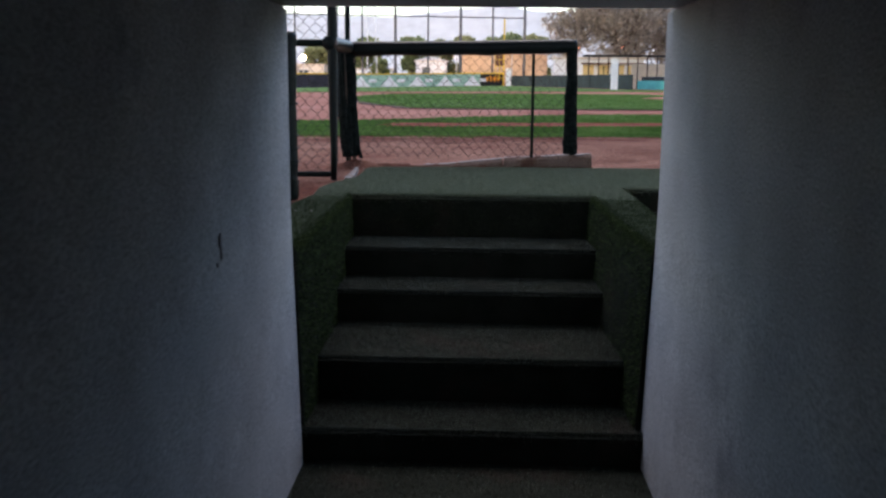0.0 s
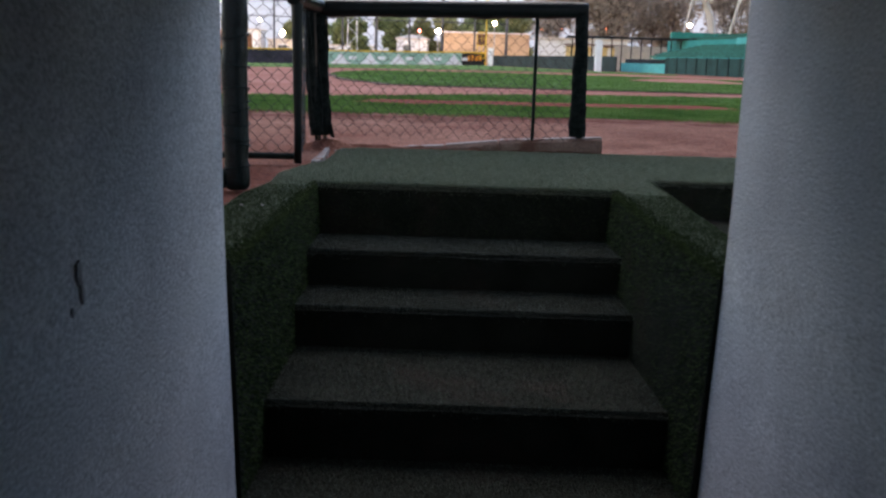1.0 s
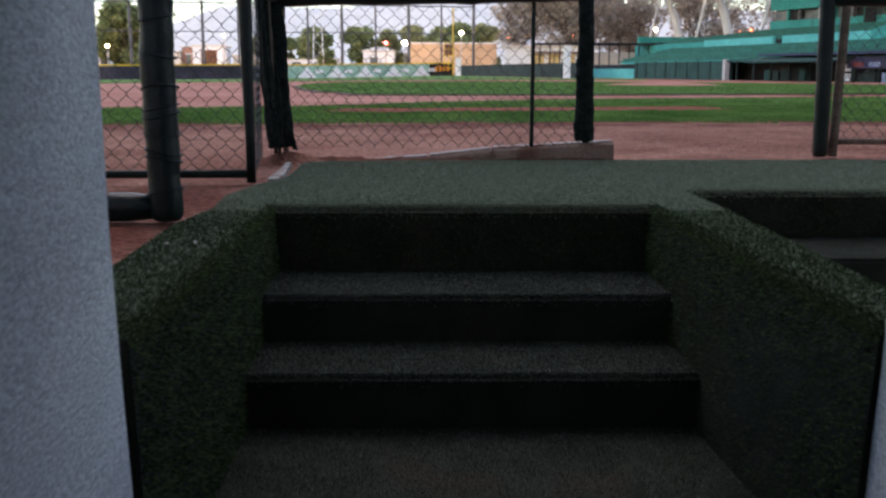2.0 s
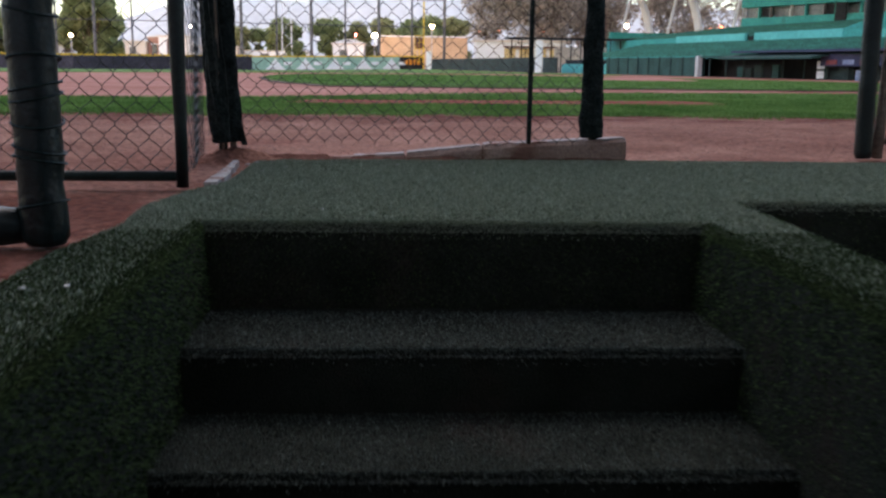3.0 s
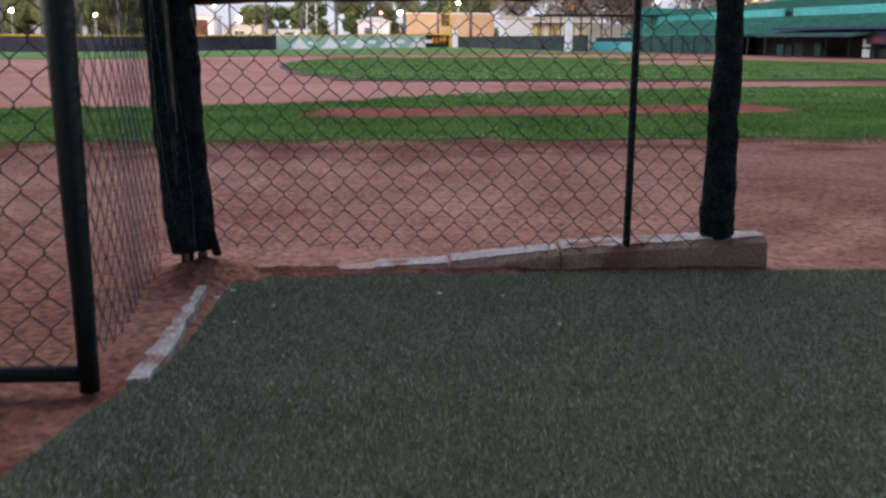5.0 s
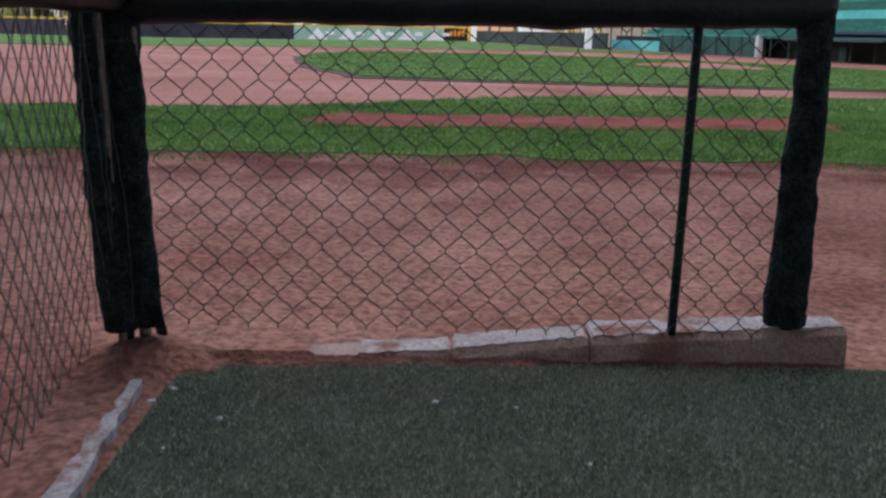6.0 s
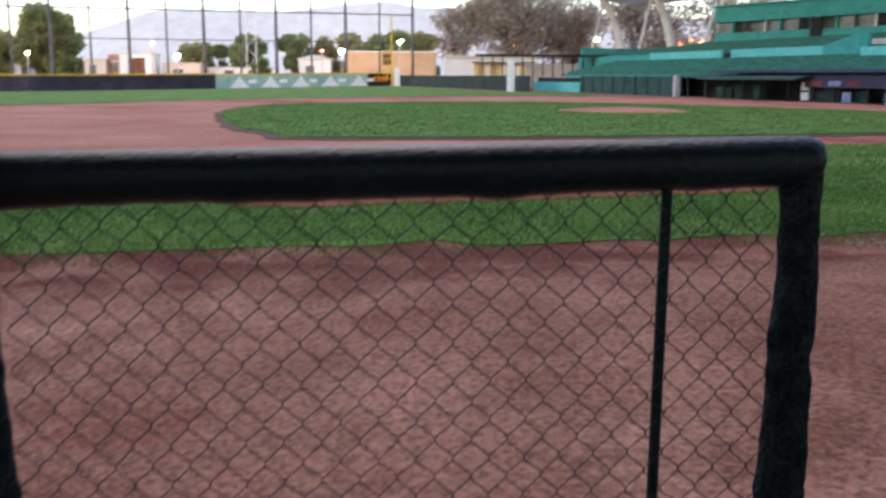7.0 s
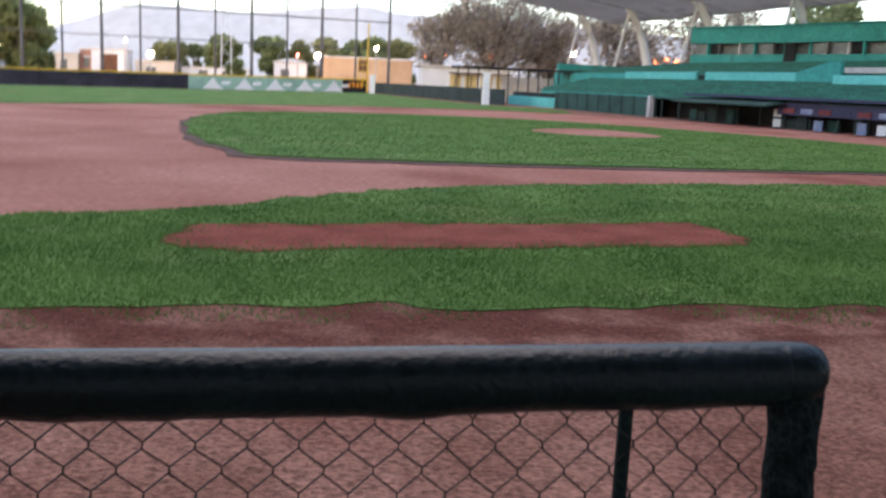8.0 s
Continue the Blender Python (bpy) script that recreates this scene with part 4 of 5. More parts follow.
for k in range(5):
    f = 0.20 + 0.168 * k
    (x, y), (x2, y2) = along_wall(0, f), along_wall(0, f + 0.085)
    bm = bmesh.new()
    width, z = 1.15, lay(x, y)
    pts = [(-width, 0.03), (width, 0.03), (width * 0.55, 0.55), (width * 0.16, 1.12), (0, 1.40), (-width * 0.16, 1.12), (-width * 0.55, 0.55)]
    a, b = [bm.verts.new((x + p, y - 0.03 + p * 0.38, z + q)) for p, q in pts], [bm.verts.new((x + p, y - 0.10 + p * 0.38, z + q)) for p, q in pts]
    bm.faces.new(a)
    bm.faces.new(b)
    for i in range(len(pts)):
        bm.faces.new((a[i], a[(i + 1) % len(pts)], b[(i + 1) % len(pts)], b[i]))
    part("white_peak", bm, WHITE, outfield, "white peaked emblem on the panel")
    wall_piece(0, f - 0.09, f - 0.045, 0.55, 0.95, 0.06, 0.06, "pale_bar", WHITE, "pale plain lettering bar")
for i in range(4):
    wall_piece(0, 0.028 + 0.024 * i, 0.028 + 0.024 * i + 0.014, 0.55, 1.15, 0.05, 0.06, "distance_bar", ORANGE, "plain orange figure bar")
    wall_piece(0, 0.028 + 0.024 * i + 0.004, 0.028 + 0.024 * i + 0.018, 1.12 - 0.3 * (i % 2), 1.25 - 0.3 * (i % 2), 0.05, 0.06, "distance_bar", ORANGE, "plain orange figure bar")

foul = thing("foul_pole", (3.45, 124.6, lay(3.45, 124.6)), "tall yellow foul pole with narrow screen", "pole")
part("pole", tube(line((3.45, 124.6, -0.1), (3.45, 124.6, 8.4), 4), 0.10, 8), YELLOW, foul, smooth=True)
for x in (2.35, 2.9):
    part("screen_bar", tube(line((x, 124.6, 0.9), (x, 124.6, 4.1), 2), 0.06, 6), YELLOW, foul)
for z in (0.9, 1.5, 2.5, 3.3, 4.1):
    part("screen_bar", tube(line((2.35, 124.6, z), (3.45, 124.6, z), 2), 0.07, 6), YELLOW, foul)
part("screen_panel", box((2.35, 124.55, 2.5), (3.35, 124.6, 3.9)), WOOD, foul, "dark mesh panel")

def net_pole(i):
    """Where pole i of the ball net stands, on a line that recedes slowly from the outfield corner."""
    x, y = -37.2 + 4.36 * i, 123.8 + 0.83 * i
    return x, y, lay(x, y)


masters = []
for i, thick in ((0, 1.25), (1, 0.80)):
    x, y, z = net_pole(i)
    ob = thing("net_pole", (x, y, z), "thick dark steel pole carrying the ball net" if thick > 1 else "thin dark steel pole carrying the ball net", "pole", "net poles")
    part("mast", tube(line((x, y, z - 0.2), (x, y, 15.8), 6), [thick * r for r in (0.17, 0.165, 0.16, 0.15, 0.14, 0.13, 0.12)], 8), MASTGREY, ob, smooth=True)
    part("head_bracket", box((x - 0.2, y - 0.1, 15.5), (x + 0.2, y + 0.1, 15.65)), MASTGREY, ob)
    masters.append(ob)
for i in range(-7, 11):
    if i not in (0, 1):
        copy_thing(masters[i % 2], pose(*net_pole(i), 0, 0, 40 * i))
for z, r in ((12.6, 0.08), (9.05, 0.09), (5.5, 0.06)):
    bm = tube([Vector((net_pole(f)[0], net_pole(f)[1] - 0.2, z - 0.06 * math.sin(math.pi * (f % 1)))) for f in np.linspace(-7, 10, 103)], r, 5)
    single("net_cable", bm, MASTGREY, "slack dark cable of the ball net", "cable", "net cables", smooth=True)

# fence on the far foul side, with white gate posts
screen = thing("foul_side_fence", (8, 100, 0), "low fence with dark green windscreen", "fence")
for i in range(8):
    a, b = Vector((4.2, 124.2, 0)).lerp(Vector((13.2, 80.2, 0)), i / 8), Vector((4.2, 124.2, 0)).lerp(Vector((13.2, 80.2, 0)), (i + 1) / 8 - 0.004)
    bm = bmesh.new()
    n = Vector((0.98, 0.2, 0)) * 0.05
    prism([(p.x, p.y) for p in (a - n, b - n, b + n, a + n)], 0.0, 1.25, bm)
    part("windscreen", bm, NET, screen)
    part("fence_post", tube(line((a.x, a.y, 0), (a.x, a.y, 1.35), 2), 0.05, 6), MASTGREY, screen)
for x, y, h, r in ((11.6, 80.0, 2.55, 0.27), (3.9, 118.0, 2.1, 0.32)):
    ob = thing("gate_pillar", (x, y, 0), "white painted square pillar", "pillar", "white pillars")
    part("shaft", box((x - r, y - r, -0.1), (x + r, y + r, h), 0.04), WHITE, ob)
    part("cap_stone", box((x - r - 0.05, y - r - 0.05, h), (x + r + 0.05, y + r + 0.05, h + 0.08), 0.02), STUCCO, ob)


# ---------------------------------------------------------------- buildings behind the field
def house(x0, x1, y, deep, tall, wall_mat, label, openings=(), roof_mat=None, hip=0.0):
    z = lay((x0 + x1) / 2, y)
    ob = thing("house", ((x0 + x1) / 2, y, z), label, "house", "buildings behind the outfield")
    edges = sorted({x0, x1, *[o[0] for o in openings], *[o[1] for o in openings]})
    for a, b in zip(edges, edges[1:]):
        over = [o for o in openings if o[0] <= a + 1e-6 and o[1] >= b - 1e-6]
        if not over:
            part("wall", box((a, y, z - 0.2), (b, y + 0.3, z + tall)), wall_mat, ob)
            continue
        _, _, lo, hi, fill = over[0]
        if lo > 0:
            part("wall", box((a, y, z - 0.2), (b, y + 0.3, z + lo)), wall_mat, ob)
        part("wall", box((a, y, z + hi), (b, y + 0.3, z + tall)), wall_mat, ob)
        pane = part("door" if lo == 0 else "window", box((a, y + 0.15, z + lo), (b, y + 0.22, z + hi)), fill, ob)
        part("lintel", box((a - 0.1, y - 0.06, z + hi - 0.02), (b + 0.1, y + 0.1, z + hi + 0.12)), WHITE, pane)
    for a in (x0, x1 - 0.3):
        part("wall", box((a, y + 0.302, z - 0.2), (a + 0.3, y + deep, z + tall)), wall_mat, ob)
    part("wall", box((x0 + 0.302, y + deep - 0.3, z - 0.2), (x1 - 0.302, y + deep, z + tall)), wall_mat, ob)
    bm = box((x0 - 0.25, y - 0.25, z + tall), (x1 + 0.25, y + deep + 0.25, z + tall + 0.18))
    if hip:
        made = bmesh.ops.create_cone(bm, cap_ends=True, segments=4, radius1=0.7, radius2=0.2, depth=1)["verts"]
        bmesh.ops.transform(bm, verts=made, matrix=Matrix.Translation(((x0 + x1) / 2, y + deep / 2, z + tall + 0.18 + hip / 2)) @ Matrix.Diagonal((x1 - x0 + 0.5, deep + 0.5, hip, 1)) @ Matrix.Rotation(radians(45), 4, "Z"))
    part("roof", bm, roof_mat or STUCCO, ob)
    return ob


house(-39.8, -36.8, 146, 6, 3.9, STUCCO, "pale house with flat roof behind the outfield", ((-39.2, -38.2, 1.8, 3.2, GLASS),))
house(-36.7, -34.9, 147, 5, 4.6, PINKWALL, "terracotta coloured house front", ((-36.2, -35.4, 2.2, 3.6, GLASS),))
house(-34.8, -30.4, 145.5, 6, 4.7, WHITE, "white walled house with brown wooden gate", ((-33.6, -31.2, 0, 4.2, WOOD),))
house(-29.5, -24.0, 149, 6, 3.3, STUCCO, "low cream coloured house", ((-28, -26.6, 1.6, 2.6, GLASS),))
house(-23.5, -13.5, 152, 5, 2.6, WHITE, "long low white wall with roof behind trees", ((-21, -19.6, 1.5, 2.3, GLASS), (-17.5, -16, 1.5, 2.3, GLASS)))
house(-9.6, -4.9, 148, 7, 3.6, WHITE, "white low building behind the outfield", ((-8.6, -7.4, 1.6, 2.8, GLASS),), hip=0.6)
house(-2.4, 10.6, 147, 8, 4.6, SANDWALL, "long sand coloured hall lit by street lamps", (), WHITE)
house(-58, -50, 150, 6, 3.2, WHITE, "white house among trees", ((-56, -54.5, 1.4, 2.5, GLASS),))
house(-75, -63, 150, 6, 3.6, STUCCO, "cream house among trees", ((-72, -70, 1.4, 2.6, GLASS),))

hut = thing("clubhouse", (14.5, 118, 0), "white prefabricated clubhouse with openings coloured as lit rooms", "building")
part("wall", box((9.6, 118, -0.1), (20.4, 122, 3.35)), WHITE, hut)
part("roof", box((9.3, 117.6, 3.353), (20.7, 122.4, 3.60), 0.03), STUCCO, hut)
# panes painted in the tone of a lit interior
for x0, x1, z0, z1 in ((13.0, 14.3, 0.9, 2.6), (14.8, 16.2, 0.9, 2.6), (16.7, 18.0, 0.9, 2.6), (18.5, 19.9, 0.9, 2.6)):
    pane = part("window", box((x0, 117.88, z0), (x1, 117.996, z1)), LITROOM, hut, "opening coloured yellow for the lit room inside")
    part("sill", box((x0 - 0.1, 117.82, z0 - 0.12), (x1 + 0.1, 117.99, z0 - 0.01)), STUCCO, pane)
    part("mullion", box(((x0 + x1) / 2 - 0.05, 117.83, z0 + 0.003), ((x0 + x1) / 2 + 0.05, 117.877, z1 - 0.003)), DARK, pane)
part("awning", box((12.8, 116.9, 2.75), (20.3, 117.99, 2.87)), WOOD, hut, "brown awning")
shelter = thing("pergola", (18, 93.2, 0), "dark flat pergola on thin posts", "shelter")
part("roof", box((10.4, 91.8, 2.98), (22.4, 94.1, 3.16)), DARK, shelter)
for i in range(13):
    part("post", tube(line((10.8 + 0.93 * i, 92.1, 0), (10.8 + 0.93 * i, 92.1, 2.98), 2), 0.06, 6), DARK, shelter)
part("back_wall", box((15.5, 96.1, 0), (23.5, 96.35, 2.4)), STUCCO, shelter, "pale wall under the pergola")

# ---------------------------------------------------------------- far grandstand, along the other foul line
stand = thing("grandstand", (20, 62, 0), "teal painted grandstand with rows of green seats", "grandstand")
stand.rotation_euler = (0, 0, math.atan2(-0.974, 0.225))


def local(name, bm, material, parent, label="", smooth=False):
    ob = new(name, mesh_of(name, bm, material, smooth))
    ob.parent = parent
    return tagged(ob, label)


FAR, NEAR = -27.0, 42.0
local("front_wall", box((-15.6, 0, -0.1), (-1.6, 0.35, 1.22), 0.02), DUGGREEN, stand, "dark green front wall")
local("low_wall", box((-25.5, 0.4, -0.1), (-15.7, 0.7, 0.75), 0.02), TURQ, stand, "small turquoise wall")
# solid near-black block painted as the shade of an opening
local("recess", box((-25.4, 0.75, 0.2), (-15.7, 1.2, 1.1)), DARK, stand, "dark block for the shade in an opening")
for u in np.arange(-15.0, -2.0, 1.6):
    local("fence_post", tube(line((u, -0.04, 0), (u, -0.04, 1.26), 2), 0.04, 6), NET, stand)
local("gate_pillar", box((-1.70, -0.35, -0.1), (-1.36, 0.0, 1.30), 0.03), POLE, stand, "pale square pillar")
# dugout shade is put into the colour of its back wall
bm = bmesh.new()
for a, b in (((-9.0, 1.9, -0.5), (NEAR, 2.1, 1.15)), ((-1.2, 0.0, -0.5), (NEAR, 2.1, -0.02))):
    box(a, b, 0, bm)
local("dugout_back", bm, DARK, stand, "back wall of the far dugout, coloured dark for its shade")
for u in np.arange(-0.6, 20, 1.9):
    local("dugout_post", tube(line((u, 0.05, 0), (u, 0.05, 1.15), 2), 0.06, 6), NET, stand)
for i in range(20):
    u = 0.2 + 0.95 * i
    if random.random() < 0.75:
        local("dugout_panel", box((u, 0.12 + 0.1 * (i % 3), 0.0), (u + random.uniform(0.5, 0.9), 0.25 + 0.1 * (i % 3), random.uniform(0.45, 0.8))), (NET, DARK, DUGGREEN, NET)[i % 4], stand)
local("dugout_roof", box((-1.2, -0.3, 1.15), (NEAR, 2.3, 1.27)), DUGGREEN, stand)
bm = box((3.0, -1.6, 0), (11.4, -0.35, 0.10))
for v in bm.verts:
    v.co.z += 1.04 + (v.co.y + 1.6) * 0.16
local("awning", bm, DUGGREEN, stand, "sloping dark green awning")
local("dugout_sheet", box((3.2, -0.9, 1.42), (NEAR, 2.2, 1.55)), BANNER, stand, "flat navy roof sheet over the far dugout")
local("banner", box((10.8, -0.42, 0.70), (NEAR, -0.34, 1.30)), BANNER, stand, "navy banner over the dugout")
for i in range(14):
    u = 11.3 + 1.25 * i
    local("sponsor_panel", box((u, -0.47, 0.78), (u + 0.8, -0.424, 1.02)), (REDAD, BLUEAD, REDAD, BANNER)[i % 4], stand, "small plain coloured sponsor bar")
for u, z0, z1, m in ((10.2, 0.05, 0.45, WHITE), (10.2, 0.55, 0.95, WHITE), (13.2, 0.0, 0.5, BLUEAD), (16.0, 0.0, 0.55, BLUEAD), (17.2, 0.05, 0.5, WHITE)):
    local("dugout_sign", box((u, -0.15, z0), (u + 0.55, -0.10, z1)), m, stand, "small pale board")
    local("sign_post", box((u + 0.2, -0.09, -0.1), (u + 0.3, -0.03, 1.2)), DARK, stand)

for i in range(9):
    v, z = 0.45 + 0.85 * i, 1.28 + 0.135 * i
    u0 = FAR + 6.0 - 0.5 * i if i else FAR + 8
    row = local("terrace_step", box((u0, v, z - 0.16), (NEAR, v + 0.846, z)), SEAT if i % 2 else TEAL, stand, "terrace step with green seats")
    bm = box((u0, v + 0.45, z + 0.003), (NEAR, v + 0.52, z + 0.20))
    local("bench", bm, SEAT, row, "row of green seat backs")
local("aisle_wall", box((-19.5, 8.15, 1.2), (-9.4, 8.4, 3.12), 0.02), TURQ, stand, "bright turquoise wall between the tiers")
local("aisle_wall", box((-8.2, 8.15, 1.2), (1.4, 8.4, 3.12), 0.02), TURQ, stand, "bright turquoise wall between the tiers")
# near-black sheet in place of shade between the aisle walls
local("aisle_gap", box((-9.39, 8.5, 1.2), (-8.21, 8.7, 2.9)), DARK, stand, "dark sheet for the shade in the aisle opening")
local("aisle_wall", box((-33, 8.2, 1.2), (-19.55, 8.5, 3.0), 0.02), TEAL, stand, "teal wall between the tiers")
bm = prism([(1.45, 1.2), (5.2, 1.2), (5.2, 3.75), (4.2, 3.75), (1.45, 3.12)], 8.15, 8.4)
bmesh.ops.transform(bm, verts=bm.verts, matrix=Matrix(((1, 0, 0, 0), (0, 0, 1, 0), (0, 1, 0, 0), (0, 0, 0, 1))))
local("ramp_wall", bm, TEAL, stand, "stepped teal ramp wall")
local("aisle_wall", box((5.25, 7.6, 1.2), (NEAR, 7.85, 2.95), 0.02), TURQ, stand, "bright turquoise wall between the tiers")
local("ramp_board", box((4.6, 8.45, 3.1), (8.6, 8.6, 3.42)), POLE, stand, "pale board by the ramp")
# near-black block in place of shade below the ramp
local("ramp_mouth", box((3.6, 7.9, 1.2), (5.2, 8.1, 2.45)), DARK, stand, "dark block for the shade under the ramp")

for i in range(9):
    v, z = 8.75 + 0.95 * i, 3.05 + 0.13 * i
    u0 = -33 + 0.9 * i
    row = local("upper_terrace_step", box((u0, v, z - 0.5), (NEAR, v + 0.946, z)), SEAT, stand, "upper terrace step with dark green seats")
    local("bench", box((u0, v + 0.5, z + 0.003), (NEAR, v + 0.57, z + 0.20)), SEAT, row, "row of green seat backs")
bm = prism([(-24.5, 17.35), (NEAR, 17.35), (NEAR, 40.0), (-24.5, 19.5)], 3.2, 4.05)
local("rear_deck", bm, SEAT, stand, "flat rear deck below the press box")
local("end_wall", box((-33.4, 8.6, -0.1), (-33.05, 17.5, 3.9)), TEAL, stand, "teal end wall")

press = thing("press_box", (20, 62, 0), "long teal press box with a band of windows", "building")
press.rotation_euler = (0, 0, math.atan2(-0.902, 0.431))
press.location = (31.6 + 0.431 * 25.4 - 0.902 * 17.9, 90.2 - 0.902 * 25.4 - 0.431 * 17.9, 0)
local("lower_wall", box((-25.4, 18.0, 0), (NEAR, 22, 5.08), 0.02), TEAL, press)
local("upper_wall", box((-25.4, 17.9, 6.02), (NEAR, 22, 7.34), 0.03), TEAL, press)
local("window_back", box((-25.2, 18.9, 5.08), (NEAR, 19.1, 6.02)), GLASS, press, "dusty dark glass band")
u, i = -25.4, 0
while u < NEAR:
    local("mullion", box((u, 18.05, 5.083), (u + 0.16, 18.3, 6.017)), (POLE, TEAL, MASTGREY)[i % 3], press)
    wide = (1.9, 1.3, 2.3, 1.6)[i % 4]
    if i % 4 != 2:
        local("pane", box((u + 0.2, 18.4, 5.10), (u + wide - 0.05, 18.44, 5.98)), (GLASS, DARK, GLASS, GLASS)[i % 4], press)
    u, i = u + wide, i + 1
# near-black panel in place of a shaded doorway
door = local("door", box((-14.9, 17.80, 4.5), (-13.9, 17.97, 6.0)), DARK, press, "dark panel for the shade in a doorway")
local("door_frame", box((-15.05, 17.84, 4.4), (-14.92, 17.98, 6.1)), SEAT, door)
local("roof_slab", box((-25.8, 17.6, 7.343), (NEAR, 22.4, 7.46)), TEAL, press)

ARCHES = [-66.0, -53.3, -41.9, -29.2, -17.0, -4.8, 7.4, 19.5, 31.5]
for u in ARCHES:
    arch = thing("roof_arch", (20, 62, 0), "white curved steel arch carrying the canopy", "arch", "canopy arches")
    arch.rotation_euler, arch.location = (stand.rotation_euler, stand.location) if u < -28 else (press.rotation_euler, press.location)
    pts = [Vector((u, 24.0 - 0.2 * math.sin(s) - 4.6 * (1 - math.cos(s * 1.05)), 0.1 + 10.5 * math.sin(s) / math.sin(1.25))) for s in np.linspace(0, 1.25, 14)]
    local("tube", tube(pts, [0.52 - 0.14 * i / 13 for i in range(14)], 10), WHITE, arch, smooth=True)
    local("strut", tube(line((u, 19.4, 3.5), (u, 20.9, 9.9), 3), 0.16, 8), WHITE, arch, smooth=True)
    local("footing", box((u - 0.7, 23.2, -0.2), (u + 0.7, 24.8, 0.5), 0.05), STUCCO, arch)

canopy = thing("canopy_roof", (20, 62, 0), "grey scalloped membrane canopy over the stand", "roof")
canopy.rotation_euler = stand.rotation_euler
for a, b in zip(ARCHES[1:], ARCHES[2:] + [43.5]):
    bm = bmesh.new()
    across, deep = 12, 12
    top = []
    for i in range(across + 1):
        s = -1 + 2 * i / across
        lane = []
        for j in range(deep + 1):
            r = j / deep
            v = 25.5 - r * (26.0 - 4.2 * abs(s) ** 1.8)
            z = 9.4 + 3.8 * r ** 0.9 + (1 - abs(s) ** 1.4) * (0.15 + 1.3 * r) - 0.9 * abs(s) * r
            lane.append(bm.verts.new(((a + b) / 2 + s * (b - a) / 2, v, z)))
        top.append(lane)
    for i in range(across):
        for j in range(deep):
            bm.faces.new((top[i][j], top[i + 1][j], top[i + 1][j + 1], top[i][j + 1]))
    made = bmesh.ops.solidify(bm, geom=bm.faces[:], thickness=0.08)
    local("membrane", bm, CANOPY, canopy, smooth=True)


# ---------------------------------------------------------------- trees
def tree(x, y, tall, wide, crown_from, leaf, label, count, size, lobes=7, bare=0.0, seed=1):
    """Tapered trunk, forking limbs and a loose crown of many small leaf clumps in uneven lobes."""
    r = np.random.default_rng(seed)
    z = lay(x, y)
    full = leaf is not LEAFBROWN
    if full:
        crown_from, count, lobes = crown_from * 0.45, count * 2, lobes + 4
    ob = thing("tree", (x, y, z), label, "tree")
    part("trunk", tube([Vector((x + 0.15 * math.sin(i), y, z - 0.2 + i * crown_from / 4)) for i in range(6)], [0.028 * tall * (1 - 0.11 * i) for i in range(6)], 8), BARK, ob, smooth=True)
    centres = []
    limbs = bmesh.new()
    for i in range(lobes):
        a = 2 * math.pi * (i + r.uniform(-0.3, 0.3)) / lobes
        reach, up = wide * r.uniform(0.25, 0.68), crown_from + (tall - crown_from) * r.uniform(0.05 if full else 0.2, 0.80)
        c = Vector((x + reach * math.cos(a), y + reach * math.sin(a), z + up))
        centres.append((c, wide * r.uniform(0.34, 0.52)))
        start = Vector((x, y, z + crown_from * r.uniform(0.7, 1.1)))
        mid = start.lerp(c, 0.5) + Vector((0, 0, 0.1 * tall * r.uniform(0, 1)))
        tube([start, mid, c], [0.012 * tall, 0.008 * tall, 0.003 * tall], 5, limbs)
        for _ in range(int(3 + 14 * bare)):
            d = Vector(r.normal(0, 1, 3)).normalized()
            d.z = abs(d.z)
            tube([mid.lerp(c, r.uniform(0.2, 1)), c + d * wide * r.uniform(0.3, 0.6)], [0.004 * tall, 0.0015 * tall], 4, limbs)
    centres.append((Vector((x, y, z + crown_from + (tall - crown_from) * 0.72)), wide * 0.5))
    part("branchwork", limbs, BARK, ob)
    which = r.integers(0, len(centres), count)
    mid = np.array([centres[k][0][:] for k in which])
    rad = np.array([centres[k][1] for k in which])
    d = r.normal(0, 1, (count, 3))
    d /= np.linalg.norm(d, axis=1)[:, None]
    at = mid + d * (rad * r.uniform(0.35, 1.0, count) ** 0.6)[:, None] * np.array([1, 1, 0.8])
    at = at[at[:, 2] > z + crown_from * 0.55]
    n = len(at)
    e1, e2 = r.normal(0, 1, (n, 3)), r.normal(0, 1, (n, 3))
    co = np.stack([at + e1 * size * 0.5, at - e1 * size * 0.35 + e2 * size * 0.3, at - e2 * size * 0.5], 1).reshape(-1, 3) - np.array([x, y, z])
    me = bpy.data.meshes.new("crown")
    me.from_pydata(co.tolist(), [], [(3 * i, 3 * i + 1, 3 * i + 2) for i in range(n)])
    me.materials.append(leaf)
    crown = new("crown", me)
    crown.parent = ob
    return ob


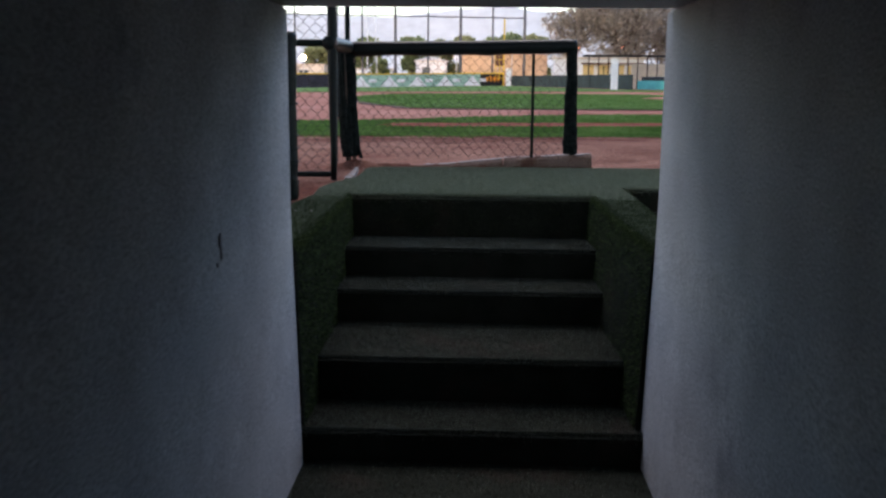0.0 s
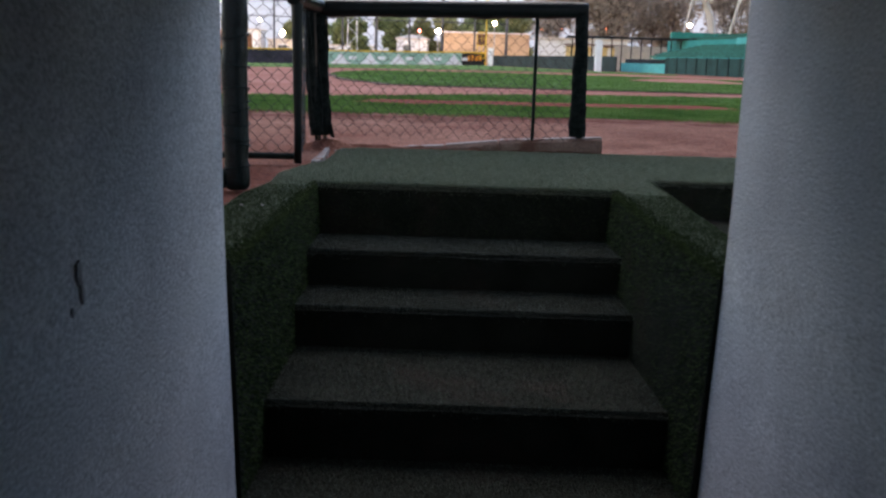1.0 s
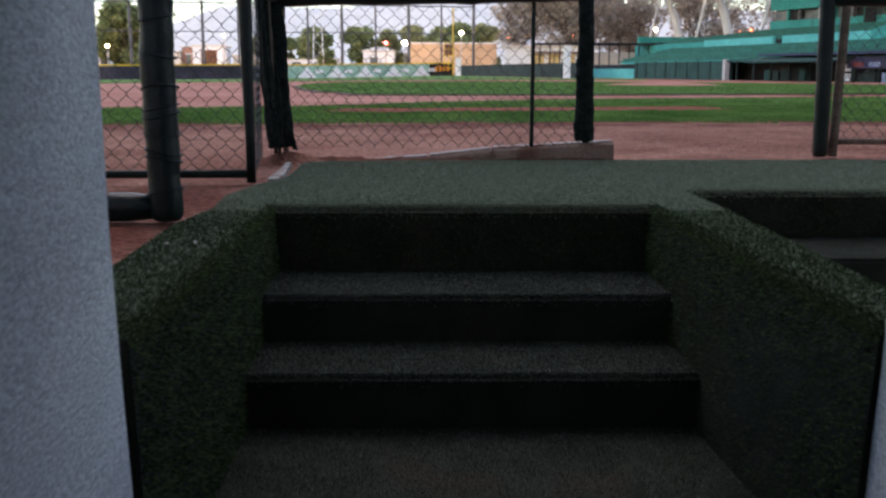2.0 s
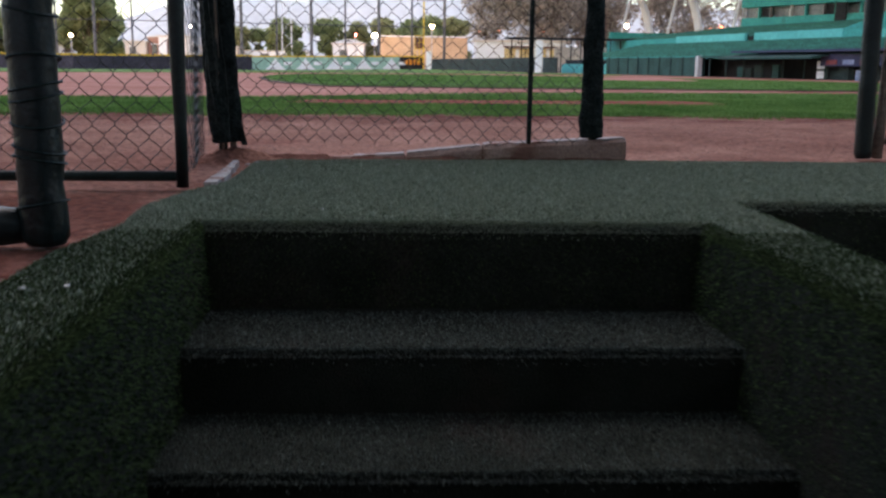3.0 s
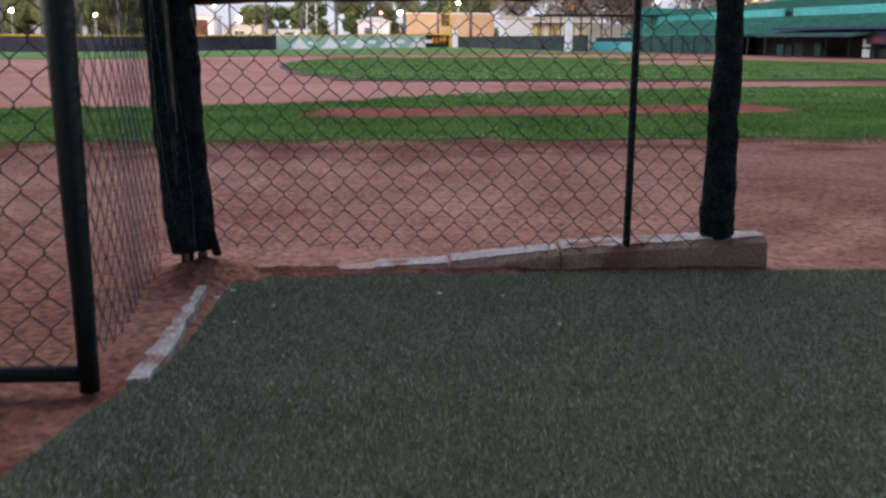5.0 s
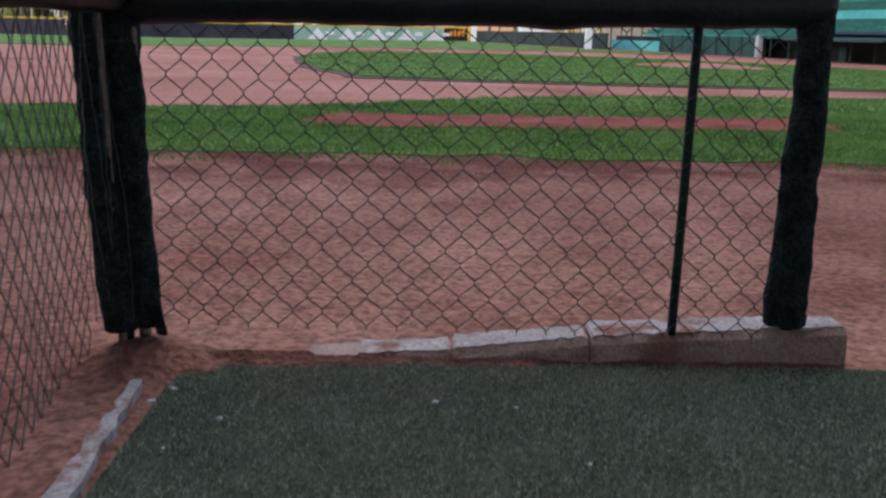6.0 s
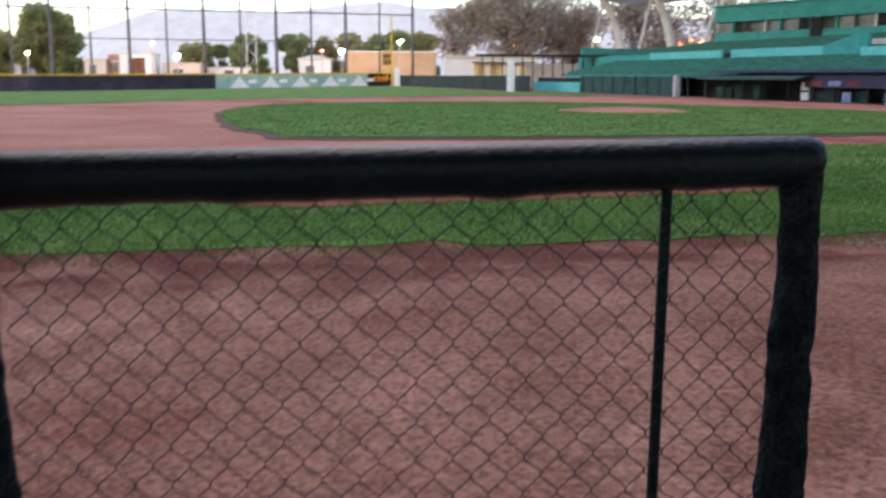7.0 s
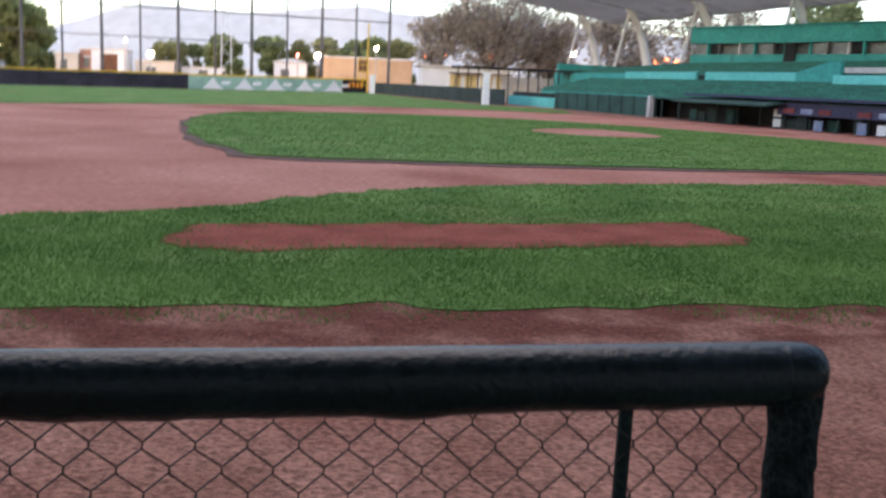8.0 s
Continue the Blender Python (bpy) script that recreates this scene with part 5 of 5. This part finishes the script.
TREES = [
    (-45.5, 150, 11.8, 5.6, 2.2, LEAFGREEN, "large round dark green tree", 5200, 0.62, 8),
    (-54.0, 152, 8.0, 5.4, 1.6, LEAFOLIVE, "olive green tree behind the outfield wall", 3000, 0.6, 7),
    (-63.0, 151, 8.8, 6.0, 1.6, LEAFGREEN, "leafy green tree behind the outfield wall", 3000, 0.6, 7),
    (-73.0, 150, 7.6, 6.0, 1.4, LEAFOLIVE, "olive green tree behind the outfield wall", 3000, 0.6, 7),
    (-58.5, 154, 10.5, 3.2, 1.4, LEAFOLIVE, "tall yellowish poplar behind the outfield wall", 2600, 0.5, 7),
    (-68.0, 155, 9.6, 4.2, 1.4, LEAFOLIVE, "yellowish green tree behind the outfield wall", 2800, 0.55, 7),
    (-25.4, 156, 6.9, 2.9, 1.2, LEAFOLIVE, "small olive tree behind low houses", 2200, 0.5, 6),
    (-22.0, 157, 7.6, 1.5, 0.9, LEAFGREEN, "narrow green conifer behind houses", 1600, 0.5, 5),
    (-18.0, 154, 8.6, 3.4, 1.6, LEAFGREEN, "round green tree behind low houses", 3000, 0.5, 7),
    (-14.4, 142, 4.4, 1.5, 0.5, LEAFGREEN, "dark green bush behind the wall", 1500, 0.4, 5),
    (-10.6, 156, 8.4, 3.4, 1.5, LEAFGREEN, "green tree behind the wall", 3000, 0.5, 7),
    (-6.2, 158, 8.2, 3.0, 1.5, LEAFOLIVE, "olive yellow tree behind the hall", 2600, 0.5, 7),
    (-2.6, 157, 8.9, 3.2, 1.5, LEAFOLIVE, "olive yellow tree behind the hall", 2800, 0.5, 7),
    (2.2, 158, 8.6, 3.2, 1.5, LEAFGREEN, "green tree behind the hall", 2800, 0.5, 7),
    (5.6, 157, 9.2, 3.6, 1.6, LEAFGREEN, "green tree behind the hall", 3200, 0.5, 7),
    (9.0, 158, 8.4, 3.2, 1.6, LEAFOLIVE, "olive tree behind the hall", 2600, 0.5, 7),
    (12.3, 126, 11.4, 4.4, 2.2, LEAFBROWN, "loose grey-brown winter tree with gaps", 3200, 0.30, 9),
    (19.2, 127.5, 13.6, 8.8, 2.8, LEAFBROWN, "broad brown tree thinning out for winter", 11000, 0.30, 16),
    (27.5, 130, 12.5, 6.4, 2.0, LEAFBROWN, "brown half bare winter tree", 5000, 0.32, 11),
    (36.0, 126, 13.0, 6.8, 2.0, LEAFBROWN, "brown half bare winter tree", 5200, 0.32, 11),
    (43.5, 115, 13.0, 6.8, 2.2, LEAFBROWN, "brown half bare tree behind the stand", 5200, 0.32, 11),
    (50.0, 103, 13.0, 6.0, 2.2, LEAFGREEN, "dark green tree behind the press box", 4200, 0.5, 9),
    (56.0, 88, 13.5, 6.0, 2.2, LEAFBROWN, "brown tree behind the press box", 3600, 0.45, 9),
    (60.0, 74, 14.0, 6.0, 2.2, LEAFGREEN, "dark green tree behind the press box", 4200, 0.5, 9),
    (64.0, 60, 14.0, 6.0, 2.2, LEAFGREEN, "dark green tree behind the press box", 4200, 0.5, 9),
]
for i, (x, y, tall, wide, low_z, leaf, label, count, size, lobes) in enumerate(TREES):
    tree(x, y, tall, wide, low_z, leaf, label, count, size, lobes, 0.8 if leaf is LEAFBROWN else 0.2, 20 + i)


# ---------------------------------------------------------------- street lamps, masts, mountains
def street_lamp(x, y, z, bulb, r, label):
    ground_z = lay(x, y)
    ob = thing("street_lamp", (x, y, ground_z), label, "lamp", "street lamps")
    part("pole", tube(line((x, y, ground_z - 0.2), (x, y, z - r), 3), 0.09, 6), POLE, ob)
    bm = bmesh.new()
    made = bmesh.ops.create_icosphere(bm, subdivisions=2, radius=r)["verts"]
    bmesh.ops.transform(bm, verts=made, matrix=Matrix.Translation((x, y, z)) @ Matrix.Diagonal((1.0, 1.0, 0.85, 1)))
    part("bulb", bm, bulb, ob, "glowing lamp globe", True)
    part("hood", box((x - r * 0.8, y - r * 0.5, z + r * 0.85), (x + r * 0.8, y + r * 0.5, z + r * 1.05)), MASTGREY, ob)


for x, y, z, bulb, r in ((-25.6, 140, 3.7, LAMPWHITE, 0.75), (-28.9, 140, 5.4, LAMPWHITE, 0.30), (-5.8, 140, 4.55, LAMPRED, 0.34), (-3.1, 140, 4.55, LAMPWHITE, 0.68), (5.0, 140, 5.9, LAMPWHITE, 0.55), (-45.5, 140, 4.0, LAMPWHITE, 0.45), (-57.0, 140, 4.6, LAMPWHITE, 0.55)):
    street_lamp(x, y, z, bulb, r * 0.5, "street lamp glowing white" if bulb is LAMPWHITE else "street lamp glowing red")
for x, y, z, bulb, r in ((11.9, 140, 5.3, LAMPORANGE, 0.26), (14.6, 140, 5.4, LAMPORANGE, 0.26), (21.0, 140, 5.5, LAMPORANGE, 0.26), (29.3, 138, 5.2, LAMPORANGE, 0.50), (32.5, 139, 6.4, LAMPWHITE, 0.42), (44.5, 138, 5.9, LAMPORANGE, 0.38), (46.0, 138, 6.3, LAMPORANGE, 0.32), (47.6, 138, 6.0, LAMPORANGE, 0.38)):
    street_lamp(x, y, z, bulb, r, "street lamp glowing orange" if bulb is LAMPORANGE else "street lamp glowing white")

mast = thing("lattice_mast", (-15.6, 141, lay(-15.6, 141)), "thin white lattice mast", "mast")
for x in (-16.35, -14.85):
    part("leg", tube(line((x, 141, -0.8), (-15.6 + (x + 15.6) * 0.55, 141, 19), 6), 0.09, 6), WHITE, mast)
for i in range(14):
    f0, f1 = i / 14, (i + 1) / 14
    a, b = 0.75 * (1 - 0.45 * f0), 0.75 * (1 - 0.45 * f1)
    s = 1 if i % 2 else -1
    part("brace", tube([Vector((-15.6 + s * a, 141, 19.6 * f0 - 0.6)), Vector((-15.6 - s * b, 141, 19.6 * f1 - 0.6))], 0.04, 5), WHITE, mast)

bm = bmesh.new()
ridge = []
for i in range(121):
    x = -2400 + 40 * i
    swell = np.interp(x, (-2400, -1500, -980, -829, -628, -496, -270, -89, 85, 160, 500, 900, 2400), (110, 60, 80, 130, 196, 198, 188, 216, 224, 210, 216, 190, 150))
    swell = float(swell) + 5 * noise.noise((x * 0.006, 0, 0)) + 5 * noise.noise((x * 0.02, 5, 0))
    ridge.append([bm.verts.new((x, 2700, -20)), bm.verts.new((x, 2840, swell * 0.55)), bm.verts.new((x, 2990, swell))])
for a, b in zip(ridge, ridge[1:]):
    for k in range(2):
        bm.faces.new((a[k], b[k], b[k + 1], a[k + 1]))
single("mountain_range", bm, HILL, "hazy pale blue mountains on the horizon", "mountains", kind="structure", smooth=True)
